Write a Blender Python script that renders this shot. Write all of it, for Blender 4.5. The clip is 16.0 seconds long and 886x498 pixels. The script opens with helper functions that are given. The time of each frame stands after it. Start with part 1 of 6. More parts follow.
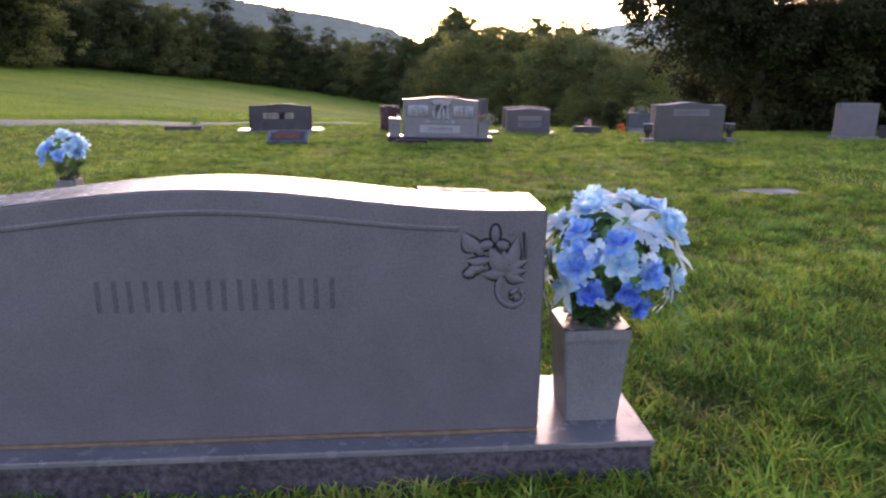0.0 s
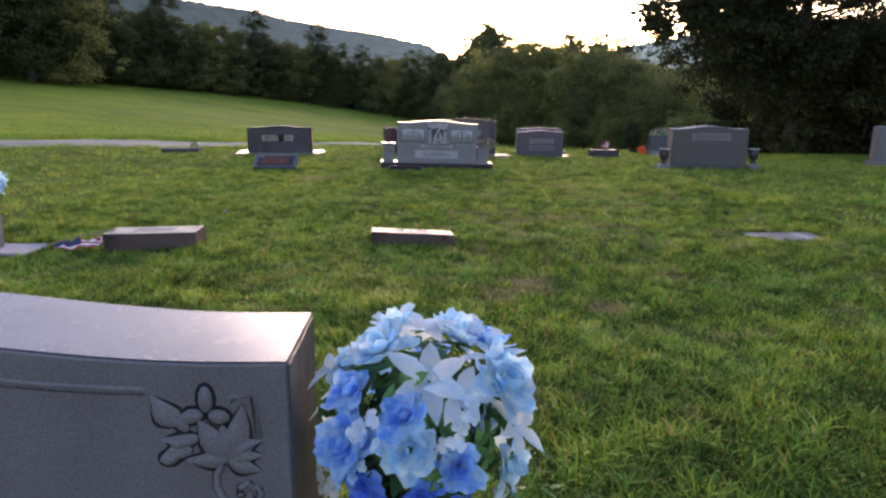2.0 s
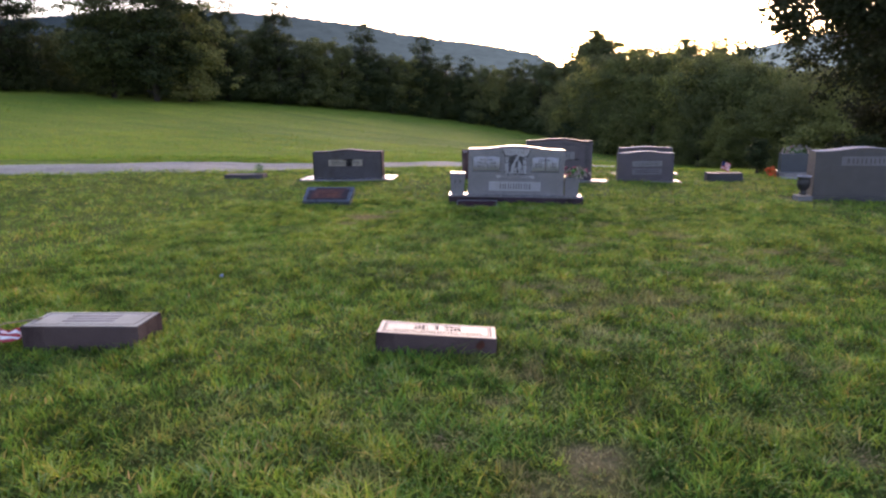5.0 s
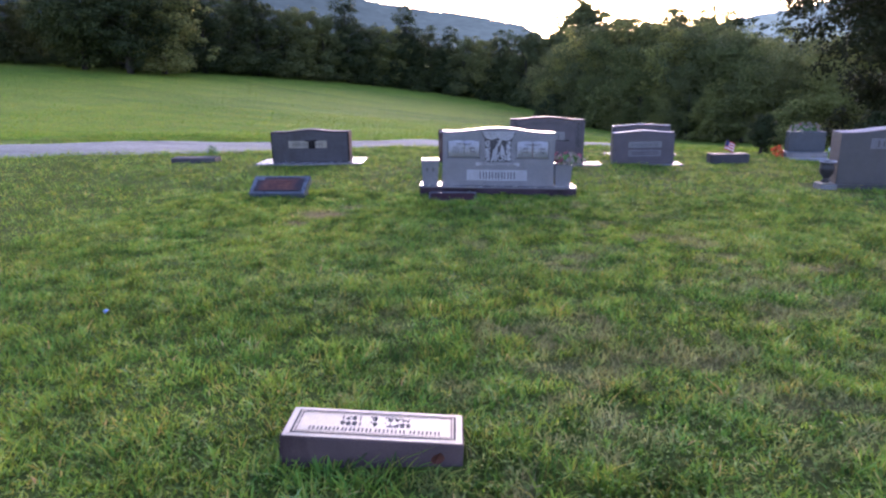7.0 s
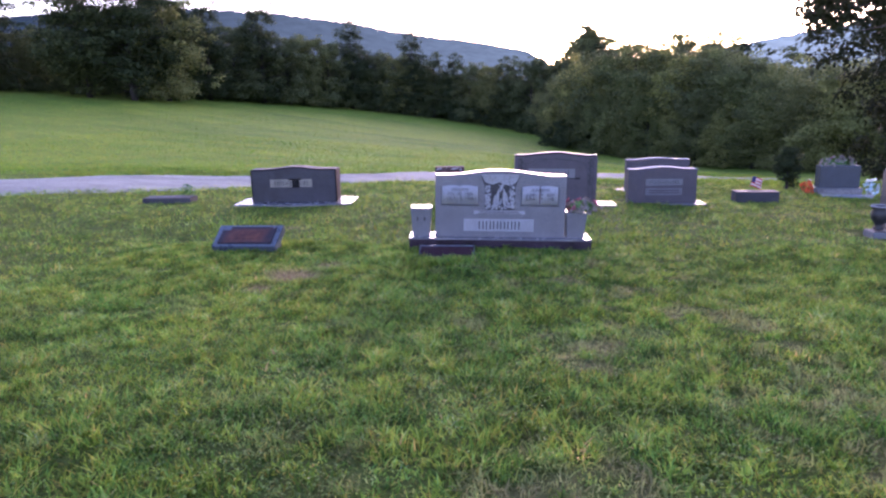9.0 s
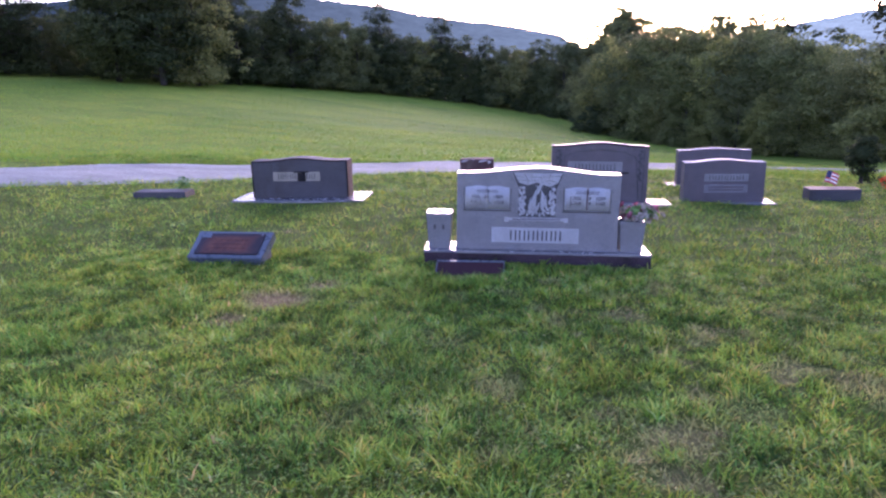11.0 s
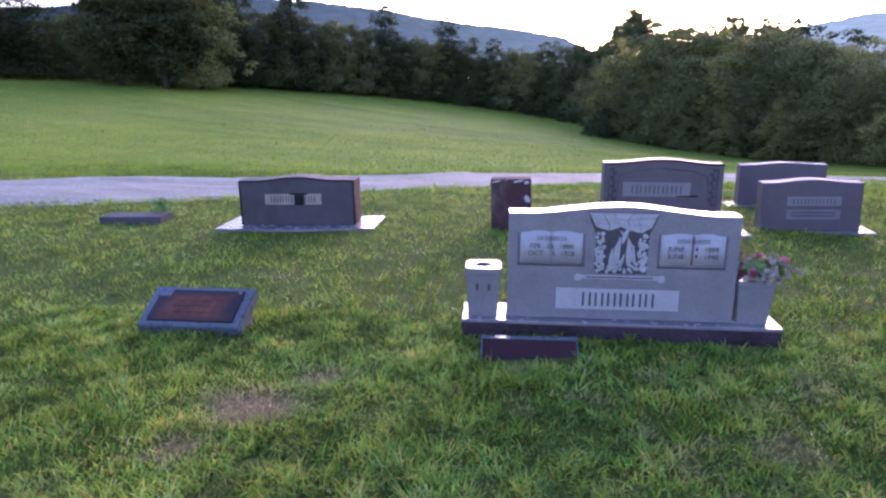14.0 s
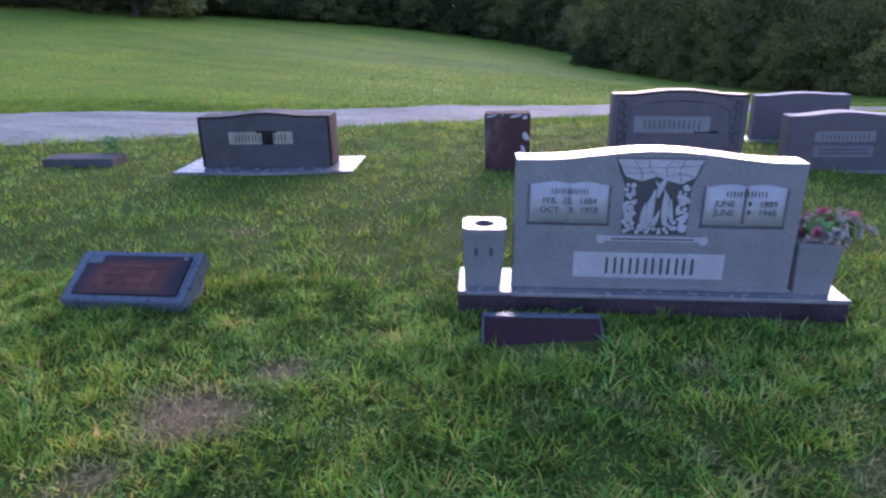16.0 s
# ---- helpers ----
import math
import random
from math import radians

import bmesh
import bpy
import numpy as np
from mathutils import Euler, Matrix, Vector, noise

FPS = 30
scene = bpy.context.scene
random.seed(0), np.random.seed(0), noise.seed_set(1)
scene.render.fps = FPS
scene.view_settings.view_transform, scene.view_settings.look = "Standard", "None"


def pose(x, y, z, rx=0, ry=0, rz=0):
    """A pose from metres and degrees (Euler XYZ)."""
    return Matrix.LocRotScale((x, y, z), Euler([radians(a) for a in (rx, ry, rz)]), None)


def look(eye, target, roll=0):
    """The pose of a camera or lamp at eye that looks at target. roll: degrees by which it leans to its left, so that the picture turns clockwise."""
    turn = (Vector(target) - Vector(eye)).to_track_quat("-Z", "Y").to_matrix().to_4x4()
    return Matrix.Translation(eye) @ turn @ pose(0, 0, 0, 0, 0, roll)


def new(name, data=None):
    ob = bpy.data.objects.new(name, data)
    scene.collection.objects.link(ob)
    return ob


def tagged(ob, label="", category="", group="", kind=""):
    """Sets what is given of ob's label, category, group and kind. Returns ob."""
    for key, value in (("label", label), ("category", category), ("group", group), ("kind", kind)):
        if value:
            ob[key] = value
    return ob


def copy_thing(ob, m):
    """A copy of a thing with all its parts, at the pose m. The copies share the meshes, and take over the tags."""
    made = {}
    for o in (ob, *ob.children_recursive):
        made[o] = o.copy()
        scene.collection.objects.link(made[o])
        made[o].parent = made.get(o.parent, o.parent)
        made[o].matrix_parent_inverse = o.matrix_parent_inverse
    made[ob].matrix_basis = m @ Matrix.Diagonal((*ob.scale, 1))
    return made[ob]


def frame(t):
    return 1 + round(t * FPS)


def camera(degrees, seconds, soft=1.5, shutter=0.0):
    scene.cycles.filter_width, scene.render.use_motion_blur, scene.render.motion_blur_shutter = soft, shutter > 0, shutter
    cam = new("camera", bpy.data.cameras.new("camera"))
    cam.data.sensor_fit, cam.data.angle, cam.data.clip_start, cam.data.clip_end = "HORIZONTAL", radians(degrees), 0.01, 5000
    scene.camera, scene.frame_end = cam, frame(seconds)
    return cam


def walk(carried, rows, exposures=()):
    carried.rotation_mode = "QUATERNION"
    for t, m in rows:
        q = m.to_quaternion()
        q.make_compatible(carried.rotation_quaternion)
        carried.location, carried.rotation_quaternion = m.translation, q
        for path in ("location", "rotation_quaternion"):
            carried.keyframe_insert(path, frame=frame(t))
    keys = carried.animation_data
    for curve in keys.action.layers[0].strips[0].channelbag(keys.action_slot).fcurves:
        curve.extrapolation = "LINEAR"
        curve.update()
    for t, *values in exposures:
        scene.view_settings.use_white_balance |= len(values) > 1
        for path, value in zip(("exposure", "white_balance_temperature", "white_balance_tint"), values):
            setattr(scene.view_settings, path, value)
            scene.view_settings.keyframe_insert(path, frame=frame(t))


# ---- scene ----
cam = camera(65.9, 16.0, soft=2.4)
PATH = [
    (0, (-0.007, 0.131, 1.338), (0.135, 2.058, 0.824), 0.2),
    (0.5, (0.179, 0.264, 1.349), (0.314, 2.191, 0.832), -0.3),
    (1, (0.425, 0.385, 1.387), (0.497, 2.315, 0.87), 0.4),
    (1.5, (0.577, 0.628, 1.396), (0.61, 2.564, 0.897), 0.5),
    (2, (0.688, 0.893, 1.427), (0.729, 2.837, 0.956), 0.2),
    (2.5, (0.836, 1.145, 1.444), (0.827, 3.096, 1.002), -0.2),
    (3, (0.953, 1.393, 1.485), (0.856, 3.343, 1.047), -0.7),
    (3.5, (0.998, 1.736, 1.516), (0.818, 3.677, 1.071), 0.0),
    (4, (1.02, 2.041, 1.53), (0.771, 3.974, 1.077), -0.6),
    (4.2, (1.041, 2.186, 1.535), (0.766, 4.118, 1.095), -0.8),
    (6.3, (1.109, 3.635, 1.548), (0.87, 5.558, 1.055), -1.4),
    (6.5, (1.108, 3.763, 1.532), (0.864, 5.681, 1.021), -1.0),
    (7, (1.087, 4.132, 1.552), (0.864, 6.05, 1.033), -1.1),
    (7.5, (1.114, 4.457, 1.543), (0.891, 6.375, 1.025), -1.5),
    (8, (1.183, 4.758, 1.586), (0.922, 6.677, 1.087), -2.2),
    (8.5, (1.112, 5.053, 1.59), (0.853, 6.978, 1.115), -1.4),
    (9, (1.089, 5.322, 1.623), (0.847, 7.256, 1.173), -1.3),
    (11.3, (0.943, 6.843, 1.564), (0.593, 8.75, 1.073), -1.4),
    (11.5, (0.913, 6.978, 1.577), (0.545, 8.887, 1.107), -1.4),
    (12, (0.799, 7.228, 1.572), (0.39, 9.134, 1.124), -1.9),
    (12.5, (0.642, 7.504, 1.602), (0.226, 9.415, 1.184), -2.7),
    (13, (0.567, 7.717, 1.603), (0.184, 9.644, 1.227), -2.9),
    (13.5, (0.522, 7.963, 1.577), (0.162, 9.888, 1.172), -1.7),
    (14, (0.488, 8.172, 1.565), (0.148, 10.083, 1.084), -1.4),
    (14.5, (0.411, 8.399, 1.538), (0.083, 10.299, 1.004), -1.2),
    (15, (0.347, 8.569, 1.535), (0.04, 10.457, 0.952), -0.8),
    (15.5, (0.325, 8.738, 1.498), (0.03, 10.613, 0.868), -0.8),
    (16, (0.33, 8.939, 1.481), (0.035, 10.801, 0.813), -1.6),
]
EXPOSURES = [(0.0, 2.14, 6900, 45), (2.0, 1.81, 6750, 36), (4.0, 1.74, 6800, 39), (7.0, 2.25, 5720, 45), (9.0, 2.32, 5600, 57), (12.5, 2.42, 5560, 59), (14.5, 2.22, 5480, 51), (16.0, 2.06, 5400, 43)]
walk(cam, [(t, look(eye, target, roll)) for t, eye, target, roll in PATH], EXPOSURES)
# ---------------------------------------------------------------- world, sun
SUN_UP, SUN_AZ = 9.0, 9.0
world = bpy.data.worlds.new("evening_sky")
scene.world = world
world.use_nodes = True
wt = world.node_tree
wt.nodes.clear()
w_out = wt.nodes.new("ShaderNodeOutputWorld")
w_bg = wt.nodes.new("ShaderNodeBackground")
w_sky = wt.nodes.new("ShaderNodeTexSky")
w_sky.sky_type = "NISHITA"
w_sky.sun_disc = False
w_sky.sun_elevation = radians(SUN_UP)
w_sky.sun_rotation = radians(SUN_AZ)
w_sky.altitude = 400
w_sky.air_density = 1.0
w_sky.dust_density = 2.0
w_sky.ozone_density = 1.2
w_bg.inputs["Strength"].default_value = 0.15
wt.links.new(w_sky.outputs[0], w_bg.inputs[0])
wt.links.new(w_bg.outputs[0], w_out.inputs[0])

sun_data = bpy.data.lights.new("sun", "SUN")
sun_data.energy = 1.1
sun_data.angle = radians(50.0)
sun_data.color = (1.0, 0.84, 0.66)
sun = new("sun", sun_data)
sun.matrix_world = pose(0, 0, 30, 90 - SUN_UP, 0, 180 - SUN_AZ)


# ---------------------------------------------------------------- node helpers and materials
class Nodes:
    """A small wrapper round one material's node tree."""

    def __init__(self, name):
        self.mat = bpy.data.materials.new(name)
        self.mat.use_nodes = True
        self.t = self.mat.node_tree
        self.t.nodes.clear()
        self.out = self.t.nodes.new("ShaderNodeOutputMaterial")
        self.bsdf = self.t.nodes.new("ShaderNodeBsdfPrincipled")
        self.t.links.new(self.bsdf.outputs[0], self.out.inputs[0])
        self.coord = self.t.nodes.new("ShaderNodeTexCoord")

    def put(self, value, socket):
        if isinstance(value, bpy.types.NodeSocket):
            self.t.links.new(value, socket)
        elif isinstance(value, tuple) and len(value) == 3 and socket.type == "RGBA":
            socket.default_value = (*value, 1)
        else:
            socket.default_value = value

    def set(self, **kw):
        for k, v in kw.items():
            self.put(v, self.bsdf.inputs[k.replace("_", " ")])
        return self

    def noise(self, scale, detail=4, rough=0.55, stretch=None, shift=0.0, turn=0.0):
        vec = self.coord.outputs["Object"]
        if turn:
            m = self.t.nodes.new("ShaderNodeMapping")
            m.inputs["Rotation"].default_value = (0, 0, radians(turn))
            self.t.links.new(vec, m.inputs[0])
            vec = m.outputs[0]
        if stretch or shift:
            m = self.t.nodes.new("ShaderNodeMapping")
            m.inputs["Scale"].default_value = stretch or (1, 1, 1)
            m.inputs["Location"].default_value = (shift, shift * 0.7, shift * 0.3)
            self.t.links.new(vec, m.inputs[0])
            vec = m.outputs[0]
        n = self.t.nodes.new("ShaderNodeTexNoise")
        n.inputs["Scale"].default_value, n.inputs["Detail"].default_value, n.inputs["Roughness"].default_value = scale, detail, rough
        self.t.links.new(vec, n.inputs["Vector"])
        return n.outputs[0]

    def ramp(self, value, stops):
        r = self.t.nodes.new("ShaderNodeValToRGB")
        e = r.color_ramp.elements
        while len(e) < len(stops):
            e.new(0.5)
        for el, (p, c) in zip(e, stops):
            el.position = p
            el.color = (c, c, c, 1) if isinstance(c, (int, float)) else (*c, 1)
        self.t.links.new(value, r.inputs[0])
        return r.outputs[0]

    def mix(self, fac, a, b, how="MIX"):
        m = self.t.nodes.new("ShaderNodeMix")
        m.data_type, m.blend_type = "RGBA", how
        self.put(fac, m.inputs[0])
        self.put(a, m.inputs[6])
        self.put(b, m.inputs[7])
        return m.outputs[2]

    def bump(self, height, strength, distance=0.002):
        b = self.t.nodes.new("ShaderNodeBump")
        b.inputs["Strength"].default_value, b.inputs["Distance"].default_value = strength, distance
        self.t.links.new(height, b.inputs["Height"])
        self.t.links.new(b.outputs[0], self.bsdf.inputs["Normal"])
        return self

    def island(self):
        g = self.t.nodes.new("ShaderNodeNewGeometry")
        return g.outputs["Random Per Island"]

    def random(self):
        g = self.t.nodes.new("ShaderNodeObjectInfo")
        return g.outputs["Random"]

    def translucent(self, color, fac):
        tr = self.t.nodes.new("ShaderNodeBsdfTranslucent")
        mx = self.t.nodes.new("ShaderNodeMixShader")
        self.put(color, tr.inputs[0])
        mx.inputs[0].default_value = fac
        self.t.links.new(self.bsdf.outputs[0], mx.inputs[1])
        self.t.links.new(tr.outputs[0], mx.inputs[2])
        self.t.links.new(mx.outputs[0], self.out.inputs[0])
        return self


def granite(name, dark, light, rough, stain=(0.1, 0.09, 0.07), stain_amount=0.3, relief=0.25, grain=260):
    """Speckled granite: crystals, a cloudy tone and weather stains."""
    n = Nodes(name)
    speck = n.ramp(n.noise(grain, 3, 0.7), [(0.34, dark), (0.5, tuple((a + b) / 2 for a, b in zip(dark, light))), (0.66, light)])
    cloud = n.ramp(n.noise(5.0, 5, 0.6), [(0.3, 0.82), (0.7, 1.08)])
    body = n.mix(1.0, speck, cloud, "MULTIPLY")
    worn = n.ramp(n.noise(2.6, 6, 0.68, (1.0, 1.0, 0.35), 3.1), [(0.52, 0.0), (0.74, stain_amount)])
    n.set(Base_Color=n.mix(worn, body, stain), Roughness=n.ramp(n.noise(18, 4), [(0.3, max(0.05, rough - 0.07)), (0.7, min(1, rough + 0.08))]), Specular_IOR_Level=0.5 if rough < 0.65 else 0.15)
    return n.bump(n.noise(grain * 0.6, 3, 0.7, None, 1.3), relief, 0.0015).mat


FAINT = granite("cut_letter_granite", (0.085, 0.082, 0.098), (0.18, 0.174, 0.2), 0.6)
STEEL = granite("steel_granite", (0.072, 0.069, 0.083), (0.155, 0.149, 0.174), 0.5, (0.09, 0.08, 0.075), 0.3)
GREY = granite("grey_granite", (0.1, 0.102, 0.112), (0.212, 0.214, 0.231), 0.5, (0.16, 0.15, 0.15), 0.25, 0.3, 220)
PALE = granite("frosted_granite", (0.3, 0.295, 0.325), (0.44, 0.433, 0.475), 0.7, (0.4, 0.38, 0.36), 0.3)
# Cream stone made paler: bright sky on the marker tops is put into the colour.
LIT_TOP = granite("lit_pale_marker_top", (0.34, 0.325, 0.26), (0.5, 0.475, 0.39), 0.48, (0.26, 0.22, 0.18), 0.5, 0.1)
FROST = granite("frosted_panel_granite", (0.25, 0.258, 0.28), (0.4, 0.408, 0.435), 0.7, (0.3, 0.28, 0.27), 0.3)
POLISHED = granite("polished_granite", (0.11, 0.11, 0.125), (0.19, 0.19, 0.21), 0.23, (0.3, 0.28, 0.25), 0.35, 0.08)
ROCKY = granite("rock_pitched_granite", (0.16, 0.14, 0.14), (0.38, 0.35, 0.35), 0.85, (0.05, 0.04, 0.035), 0.9, 0.6, 90)
MOTTLED = granite("mottled_base_granite", (0.036, 0.032, 0.04), (0.105, 0.095, 0.112), 0.7, (0.016, 0.011, 0.016), 0.95, 0.5, 40)
STAINED = granite("stained_rock_pitched_granite", (0.022, 0.014, 0.02), (0.07, 0.047, 0.06), 0.75, (0.012, 0.009, 0.01), 0.85, 0.6, 90)
PURPLE = granite("maroon_granite", (0.024, 0.008, 0.011), (0.058, 0.028, 0.033), 0.7, (0.015, 0.01, 0.01), 0.4)
TAN = granite("tan_frosted_panel", (0.2, 0.185, 0.15), (0.36, 0.33, 0.27), 0.75, (0.1, 0.09, 0.08), 0.5)
BLACK_STAIN = granite("black_weather_stain", (0.008, 0.007, 0.008), (0.022, 0.02, 0.02), 0.9)
DEEP = granite("deep_grey_granite", (0.036, 0.035, 0.038), (0.086, 0.083, 0.088), 0.55, (0.06, 0.055, 0.05), 0.4)
DARKSTONE = granite("dark_weathered_granite", (0.04, 0.039, 0.045), (0.094, 0.091, 0.1), 0.65, (0.045, 0.04, 0.036), 0.7)
MAUVE = granite("mauve_granite", (0.046, 0.04, 0.049), (0.1, 0.086, 0.102), 0.55, (0.11, 0.08, 0.085), 0.4)
BROWNSTONE = granite("brown_lichened_stone", (0.034, 0.016, 0.018), (0.09, 0.046, 0.048), 0.8, (0.3, 0.26, 0.24), 0.35, 0.5, 120)
# Dark stains on a body also darkened for the shade on marker fronts.
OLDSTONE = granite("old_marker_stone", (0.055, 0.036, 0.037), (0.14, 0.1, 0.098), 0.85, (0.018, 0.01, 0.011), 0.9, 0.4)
BLUEDARK = granite("dark_blue_granite", (0.028, 0.036, 0.048), (0.075, 0.088, 0.11), 0.4, (0.05, 0.05, 0.05), 0.3)
BLUEGRANITE = granite("blue_grey_granite", (0.05, 0.064, 0.085), (0.115, 0.14, 0.175), 0.3, (0.05, 0.05, 0.05), 0.3)
# A little darker than the die: shadow in V-cut letters, put into the colour.
SHALLOW_SHADE = granite("shallow_cut_shade", (0.058, 0.055, 0.066), (0.126, 0.121, 0.142), 0.7)
# Two near-black colours that stand for shade in cut outlines and recesses.
GROOVE_SHADE = granite("cut_outline_shade", (0.008, 0.008, 0.01), (0.03, 0.029, 0.033), 0.9)
CARVED = granite("carved_shadow_granite", (0.03, 0.03, 0.032), (0.1, 0.1, 0.105), 0.9)
INK = granite("lettering_lithichrome", (0.04, 0.04, 0.045), (0.1, 0.1, 0.105), 0.8)


def plain(name, color, rough=0.6, scale=30, spread=0.25, metal=0.0, relief=0.1):
    n = Nodes(name)
    tone = n.ramp(n.noise(scale, 4), [(0.3, 1 - spread), (0.7, 1 + spread)])
    n.set(Base_Color=n.mix(1.0, color, tone, "MULTIPLY"), Roughness=rough, Metallic=metal)
    return n.bump(n.noise(scale * 4, 3), relief).mat


def bronze_plate():
    """Bronze gone red-brown over most of its field and near black towards its rim."""
    n = Nodes("weathered_bronze")
    sep = n.t.nodes.new("ShaderNodeSeparateXYZ")
    n.t.links.new(n.coord.outputs["Object"], sep.inputs[0])

    def calc(op, a, b):
        m = n.t.nodes.new("ShaderNodeMath")
        m.operation = op
        n.put(a, m.inputs[0])
        n.put(b, m.inputs[1])
        return m.outputs[0]
    x = calc("MULTIPLY", calc("ABSOLUTE", sep.outputs["X"], 0.0), 3.35)
    y = calc("MULTIPLY", calc("ABSOLUTE", calc("ADD", sep.outputs["Y"], 0.012), 0.0), 7.0)
    edge = calc("ADD", calc("MAXIMUM", x, y), calc("MULTIPLY", calc("SUBTRACT", n.noise(7, 6, 0.7), 0.5), 0.7))
    rust = n.ramp(n.noise(14, 6, 0.7), [(0.25, (0.03, 0.009, 0.007)), (0.5, (0.1, 0.028, 0.016)), (0.75, (0.18, 0.062, 0.032))])
    black = n.ramp(n.noise(9, 6, 0.65), [(0.3, (0.008, 0.006, 0.009)), (0.75, (0.034, 0.02, 0.026))])
    n.set(Base_Color=n.mix(n.ramp(edge, [(0.58, 0.0), (0.86, 1.0)]), rust, black), Metallic=0.3, Roughness=0.5)
    return n.bump(n.noise(60, 4), 0.4).mat


BRONZE = bronze_plate()
SCRAP = plain("blue_plastic", (0.22, 0.34, 0.62), 0.35)
DRYLEAF = plain("dead_leaf", (0.1, 0.03, 0.022), 0.7)
FLAG_RED = plain("flag_red_cloth", (0.45, 0.05, 0.06), 0.8)
FLAG_WHITE = plain("flag_white_cloth", (0.75, 0.72, 0.72), 0.8)
FLAG_BLUE = plain("flag_blue_cloth", (0.03, 0.04, 0.12), 0.8)
STICK = plain("dowel_wood", (0.3, 0.22, 0.13), 0.7)
URN = plain("dark_urn_metal", (0.03, 0.03, 0.035), 0.45, metal=0.3)
ORANGE = plain("orange_petal", (0.75, 0.13, 0.03), 0.6)
STEM = plain("plastic_stem", (0.03, 0.09, 0.03), 0.5)


def petal_material(name, inner, outer, fac=0.35):
    n = Nodes(name)
    tone = n.mix(n.ramp(n.noise(42, 3), [(0.36, 0.0), (0.64, 1.0)]), inner, outer)
    lift = n.ramp(n.island(), [(0.0, 0.78), (1.0, 1.05)])
    col = n.mix(1.0, tone, lift, "MULTIPLY")
    n.set(Base_Color=col, Roughness=0.65)
    return n.translucent(col, fac).mat


BLUE_PETAL = petal_material("blue_silk_petal", (0.14, 0.42, 0.97), (0.54, 0.8, 0.99), 0.45)
SKY_PETAL = petal_material("sky_silk_petal", (0.32, 0.7, 0.99), (0.86, 0.97, 0.99), 0.45)
DEEP_PETAL = petal_material("deep_blue_silk_petal", (0.05, 0.18, 0.85), (0.24, 0.5, 0.98), 0.4)
WHITE_PETAL = petal_material("white_silk_petal", (0.66, 0.84, 0.98), (0.92, 0.95, 0.97), 0.55)
PINK_PETAL = petal_material("pink_silk_petal", (0.3, 0.07, 0.12), (0.48, 0.2, 0.26))
CREAM_PETAL = petal_material("cream_silk_petal", (0.24, 0.22, 0.2), (0.48, 0.44, 0.4))
SILK_LEAF = petal_material("green_silk_leaf", (0.05, 0.16, 0.04), (0.13, 0.3, 0.08), 0.25)


def value_of(n, name):
    a = n.t.nodes.new("ShaderNodeAttribute")
    a.attribute_name = name
    return a.outputs["Fac"]


def dry_value(n):
    return value_of(n, "dry")


def swathes(n):
    """Slanting streaks and wide blotches in the growth of the grass, strongest in the unmown meadow."""
    streak = n.ramp(n.noise(0.14, 7, 0.66, (0.3, 1.0, 1), 2.0, 31.0), [(0.34, (0.7, 0.79, 0.76)), (0.64, (1.2, 1.14, 1.0))])
    wide = n.ramp(n.noise(0.35, 4, 0.6), [(0.35, (0.84, 0.95, 0.86)), (0.65, (1.13, 1.05, 0.92))])
    return n.mix(value_of(n, "meadow"), (1.0, 1.0, 1.0), n.mix(1.0, streak, wide, "MULTIPLY"))


def ground_material():
    n = Nodes("mown_turf_soil")
    fine = n.ramp(n.noise(55, 6, 0.7), [(0.3, (0.05, 0.085, 0.016)), (0.5, (0.125, 0.19, 0.03)), (0.7, (0.21, 0.28, 0.05))])
    # Soil and dead grass, darkened to paint the shadow in gaps between blades.
    shaded_thatch = n.ramp(n.noise(70, 5, 0.7), [(0.3, (0.016, 0.022, 0.009)), (0.55, (0.042, 0.052, 0.019)), (0.75, (0.12, 0.1, 0.05))])
    turf = n.mix(value_of(n, "meadow"), shaded_thatch, fine)
    soil = n.ramp(n.noise(60, 5), [(0.3, (0.14, 0.1, 0.06)), (0.7, (0.38, 0.28, 0.17))])
    dry = n.mix(n.ramp(dry_value(n), [(0.35, 0.0), (0.9, 0.95)]), turf, soil)
    n.set(Base_Color=n.mix(1.0, dry, swathes(n), "MULTIPLY"), Roughness=0.95, Specular_IOR_Level=0.08)
    return n.bump(n.noise(38, 6, 0.7), 0.7, 0.03).mat


def blade_material():
    n = Nodes("grass_blade")
    each = n.ramp(value_of(n, "tone"), [(0.1, (0.055, 0.11, 0.019)), (0.35, (0.155, 0.262, 0.036)), (0.58, (0.27, 0.42, 0.056)), (0.78, (0.4, 0.55, 0.088)), (0.95, (0.55, 0.58, 0.19))])
    col = n.mix(1.0, each, swathes(n), "MULTIPLY")
    patch = n.ramp(value_of(n, "cool"), [(0.2, (1.12, 1.02, 0.86)), (0.5, (1.03, 1.0, 0.93)), (0.8, (0.85, 0.94, 0.95))])
    col = n.mix(1.0, col, patch, "MULTIPLY")
    hue = n.ramp(n.island(), [(0.0, (0.62, 0.86, 1.4)), (0.3, (0.82, 0.96, 1.15)), (0.55, (1.0, 1.0, 1.0)), (0.76, (1.06, 0.98, 0.95)), (0.87, (1.32, 0.9, 1.25)), (1.0, (1.55, 0.82, 1.5))])
    col = n.mix(1.0, col, hue, "MULTIPLY")
    straw = n.ramp(n.island(), [(0.0, (0.24, 0.16, 0.09)), (0.6, (0.52, 0.4, 0.24)), (1.0, (0.32, 0.31, 0.13))])
    col = n.mix(n.ramp(dry_value(n), [(0.2, 0.0), (0.8, 0.88)]), col, straw)
    n.set(Base_Color=col, Roughness=0.65, Specular_IOR_Level=0.06)
    return n.translucent(col, 0.45).mat


TURF = ground_material()
BLADE = blade_material()
